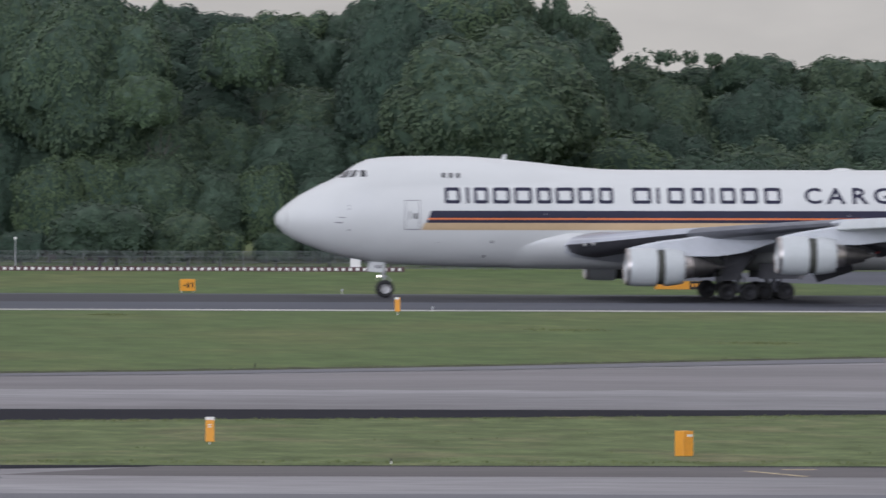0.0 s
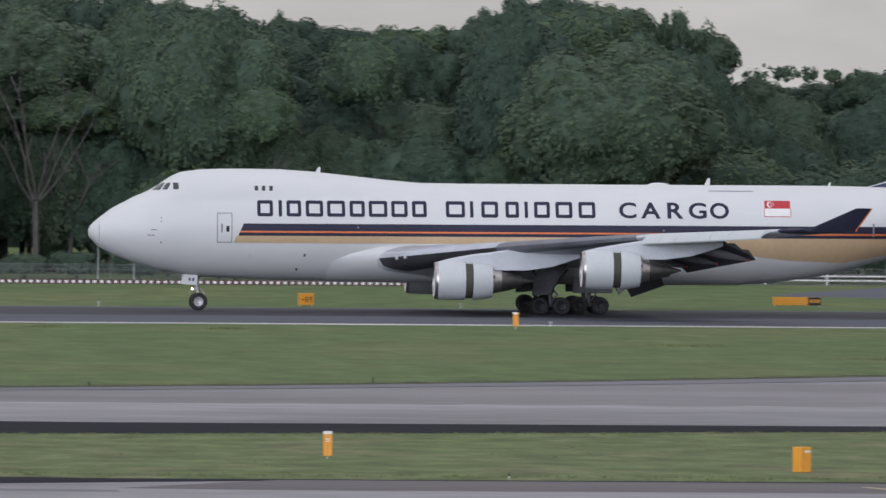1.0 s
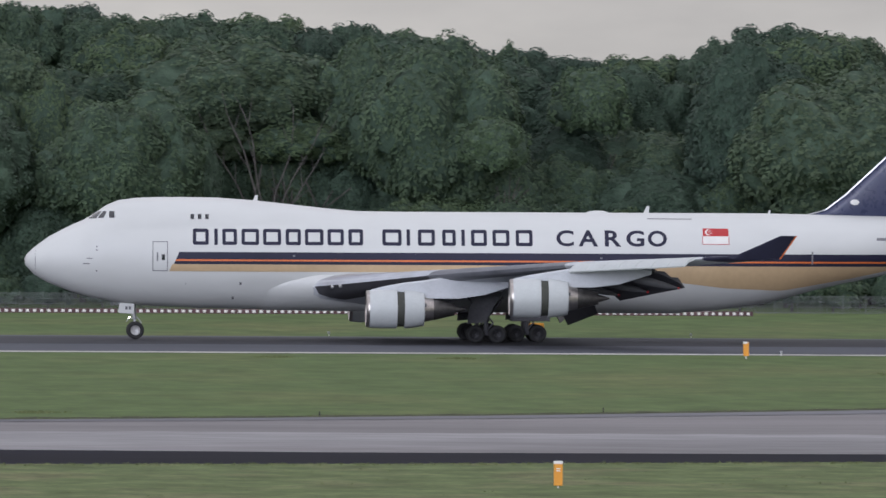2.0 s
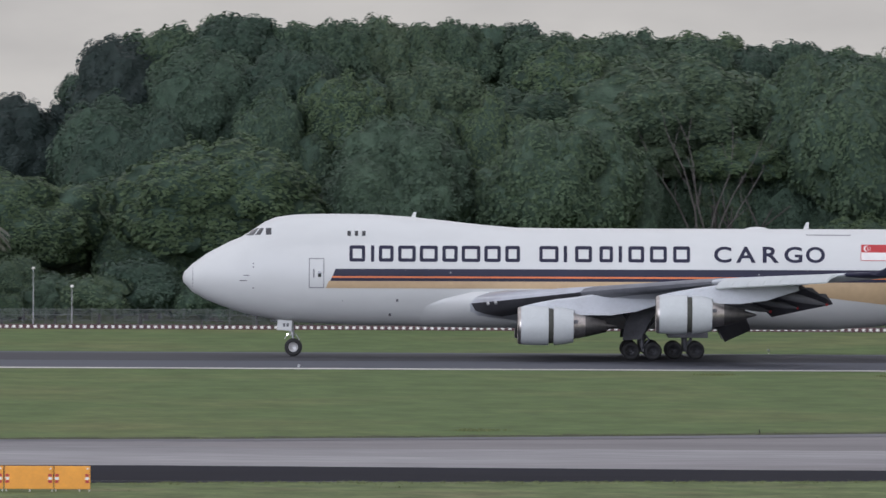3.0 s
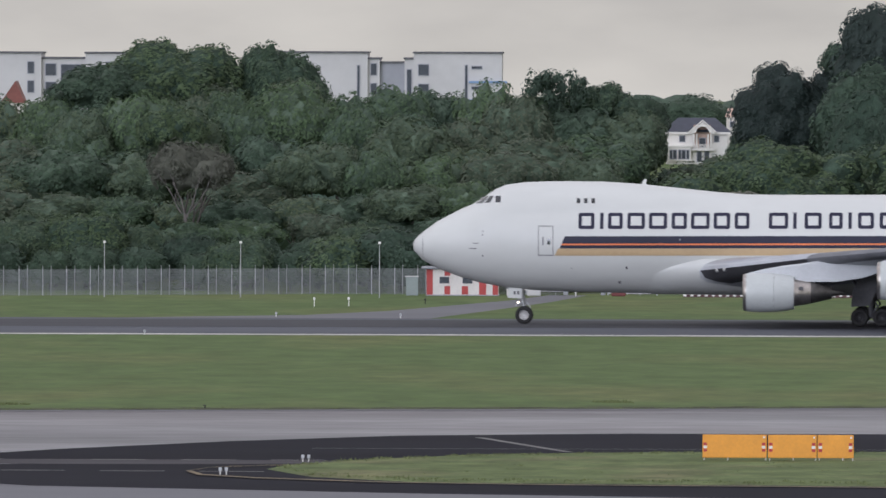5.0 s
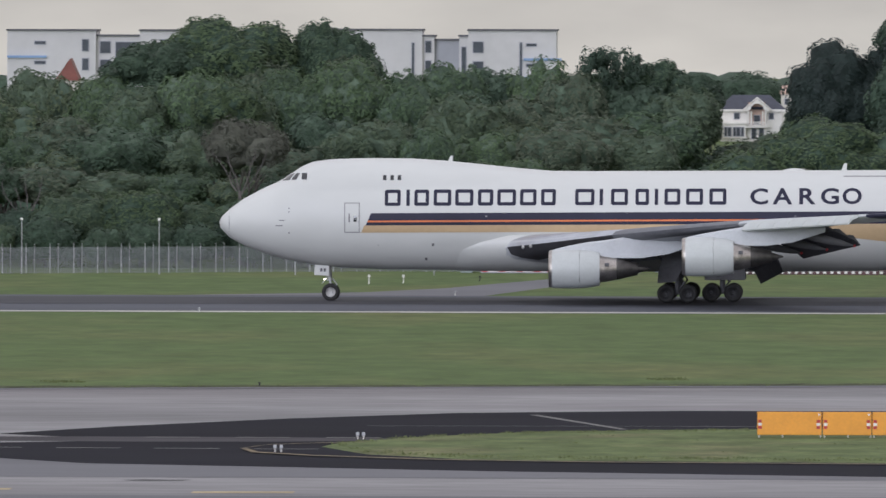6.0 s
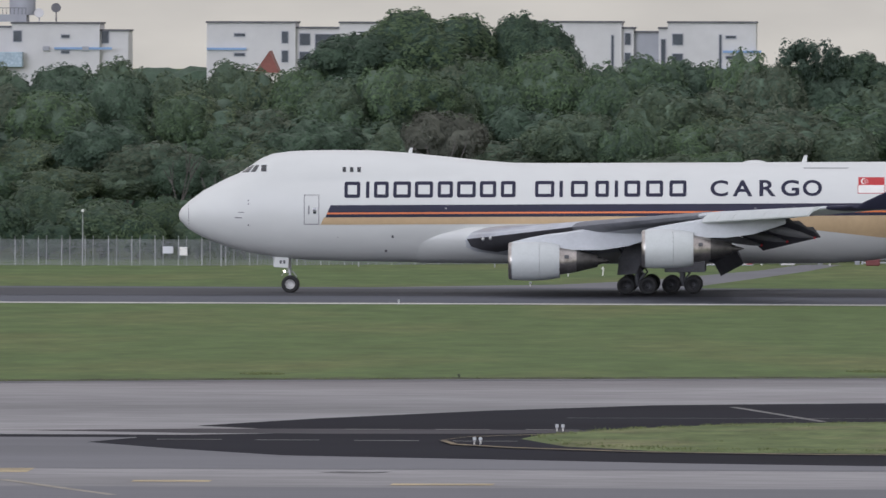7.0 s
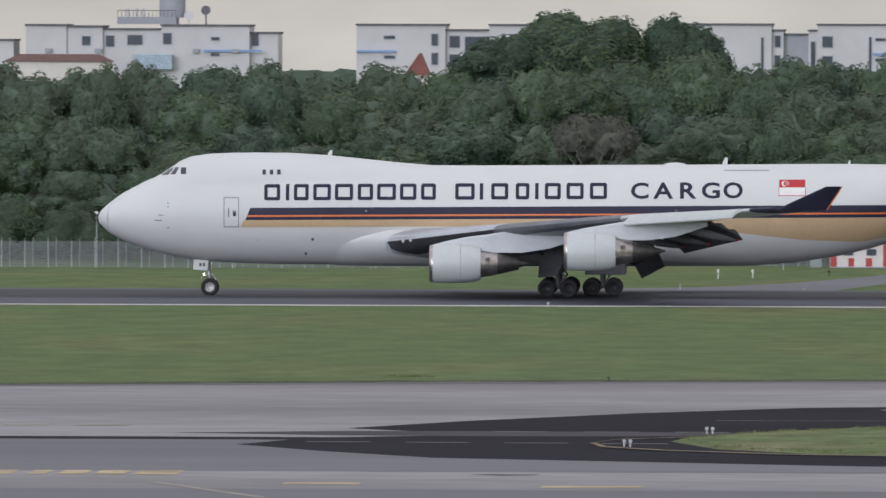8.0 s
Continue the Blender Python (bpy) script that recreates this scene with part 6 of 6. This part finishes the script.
for x, c in ((-15.2, RENDERW), (-8.6, DARKRED)):
    b2 = thing("road_block", "small painted block beside the service road", "block", pose(x, 1228, GZ))
    slab(b2, "body", (0, 0, 0), (1.1, 0.6, 0.85), c, "", 0.06)

# steel gates where the service road meets the fence
gate = thing("steel_gate", "tall grey steel sliding gate with a box beam", "gate", pose(0, 1234, GZ))
slab(gate, "beam", (-15.2, -0.15, 2.15), (-9.3, 0.15, 2.45), RENDERG, "pale grey box beam", 0.03)
for x in (-15.2, -12.2, -9.3):
    slab(gate, "post", (x - 0.2, -0.2, -0.05), (x + 0.2, 0.2, 2.65 if x > -10 else 2.2), RENDERG, "pale grey gate post", 0.03)
for z in (0.25, 1.0):
    slab(gate, "rail", (-15.0, -0.05, z), (-9.5, 0.05, z + 0.07), GALV, "steel rail")
for i in range(22):
    slab(gate, "bar", (-14.9 + i * 0.245, -0.015, 0.25), (-14.87 + i * 0.245, 0.015, 2.15), GALV)
notice = slab(gate, "notice_board", (-13.2, -0.12, 0.5), (-11.9, -0.06, 1.75), RENDERW, "pale notice board")
slab(notice, "stripe", (-13.1, -0.14, 0.9), (-12.0, -0.12, 1.1), DARKRED, "dull red stripe")
wicket = thing("wicket_gate", "lower galvanised gate frame with mesh panels", "gate", pose(0, 1234.3, GZ))
for z in (0.1, 1.3, 2.0):
    slab(wicket, "rail", (-8.9, -0.05, z), (-5.1, 0.05, z + 0.1), GALV, "steel rail")
for x in (-8.9, -7.7, -6.4, -5.1):
    slab(wicket, "post", (x - 0.07, -0.07, -0.05), (x + 0.07, 0.07, 2.12), GALV, "steel post")
for x in (-8.3, -7.05, -5.75):
    for z in (0.4, 0.7, 1.0, 1.6):
        slab(wicket, "wire", (x - 0.55, -0.01, z), (x + 0.55, 0.01, z + 0.02), GALV)
slab(wicket, "plate", (-7.5, -0.1, 1.35), (-6.6, -0.06, 1.7), RENDERW, "pale plate")
slab(wicket, "plate", (-5.95, -0.1, 1.15), (-5.25, -0.06, 1.75), RENDERW, "pale plate")

# tufts of longer grass along the paving and over the verges
rt = random.Random(8)
v, f = [], []
EDGE = [(-60, 840), (-38, 849), (-2, 858), (15, 863), (39, 874.5), (56, 886), (74, 900.5), (100, 927), (130, 940)]
ISL_A = [(-20.6, 741), (-16.9, 752.3), (-11.7, 761), (-4.4, 766), (7.7, 768), (14, 770.4), (43, 776.2), (58, 780.2), (87, 790), (120, 793)]
ISL_B = [(-20.4, 734), (-18.6, 723), (-13.5, 714.6), (-8, 713.8), (6.2, 711.6), (20, 706.6), (37, 702.2), (77, 702.6), (120, 702.6)]


def tuft(x, y, z, h):
    for _ in range(7):
        a, b = rt.uniform(0, 3.14), rt.uniform(0.02, 0.06)
        dx, dy = math.cos(a) * b, math.sin(a) * b
        ox, oy, lx, ly = rt.gauss(0, 0.16), rt.gauss(0, 0.3), rt.uniform(-0.08, 0.08), rt.uniform(-0.08, 0.08)
        q = len(v)
        v.extend([(x + ox - dx, y + oy - dy, z - 0.02), (x + ox + dx, y + oy + dy, z - 0.02), (x + ox + lx, y + oy + ly, z + h * rt.uniform(0.5, 1.1))])
        f.append((q, q + 1, q + 2))


for line, lo, hi, z, n in ((EDGE, 0.3, 3.4, GZ, 500), (ISL_A, -3.5, -0.2, GZ + 0.05, 1100), (ISL_B, 0.2, 4.5, GZ + 0.05, 1100)):
    xs, ys = [p[0] for p in line], [p[1] for p in line]
    for _ in range(n):
        x = rt.uniform(xs[0], xs[-1])
        tuft(x, float(np.interp(x, xs, ys)) + rt.uniform(lo, hi), z, rt.uniform(0.03, 0.10) if z == GZ else rt.uniform(0.05, 0.15))
for _ in range(400):
    x = rt.uniform(-19, 110)
    a, b = float(np.interp(x, [p[0] for p in ISL_B], [p[1] for p in ISL_B])), float(np.interp(x, [p[0] for p in ISL_A], [p[1] for p in ISL_A]))
    tuft(x, rt.uniform(a + 0.5, b - 0.5), GZ + 0.05, rt.uniform(0.03, 0.10))
for cx, cy, s in ((89, 1002, 0.9), (97.5, 964, 0.6), (62.5, 1048, 0.5), (50.2, 1050, 0.4), (-6.0, 872, 0.3), (29.0, 885, 0.4), (-39.0, 862, 0.3)):   # rank dark tussocks
    for _ in range(60):
        tuft(cx + rt.gauss(0, s * 1.6), cy + rt.gauss(0, s * 2.5), GZ, rt.uniform(0.06, 0.18))
me = bpy.data.meshes.new("grass_tufts")
me.from_pydata(v, [], f)
me.materials.append(GRASS_TALL)
tagged(new("grass_tufts", me), "tufts of longer green grass on the verges", "grass", kind="stuff")

# service lane and rail behind the runway's far end
sheet("service_lane", [(112, 1192), (117, 1210), (125, 1232), (190, 1240), (190, 1172), (128, 1170)], GZ + 0.008, ASPHALT, "grey service lane behind the runway", "road")
lane = thing("gate_rail", "low white pipe rail along the service lane", "barrier", pose(116.5, 1243, GZ))
for z in (0.35, 0.7):
    bm = bmesh.new()
    rod(bm, (0, 0, z), (20, 0, z), 0.07, seg=8)
    part("rail", bm, SIGN_WHITE, lane, "white pipe rail")
for i in range(5):
    bm = bmesh.new()
    rod(bm, (0.1 + i * 4.9, 0, -0.05), (0.1 + i * 4.9, 0, 1.5 if i == 1 else 0.8), 0.08, seg=8)
    part("post", bm, SIGN_WHITE, lane, "white post")
for x, y, h, m in ((-30.4, 1176.4, 0.7, SIGN_WHITE), (-27.9, 1179.4, 0.65, SIGN_WHITE), (-22.4, 1190.5, 0.4, BLACK), (-28.0, 854.4, 0.2, BLACK)):
    stake = thing("marker_stake", "short white marker stake in the grass" if m is SIGN_WHITE else "short black marker stake in the grass", "stake", pose(x, y, GZ))
    bm = bmesh.new()
    rod(bm, (0, 0, -0.05), (0.03, 0, h * 0.7), 0.045, 0.035, seg=8)
    part("stem", bm, m, stake)
    slab(stake, "head", (-0.08, -0.05, h * 0.7), (0.1, 0.05, h), m, "", 0.03)
board = thing("marker_board", "small white marker board on a post beside the barrier", "sign", pose(91.8, 1226, GZ))
slab(board, "panel", (0, 0, 0.3), (0.8, 0.12, 1.3), SIGN_WHITE, "white panel", 0.03)
slab(board, "post", (0.3, 0.02, -0.05), (0.45, 0.1, 1.9), RED, "red post")


motions()
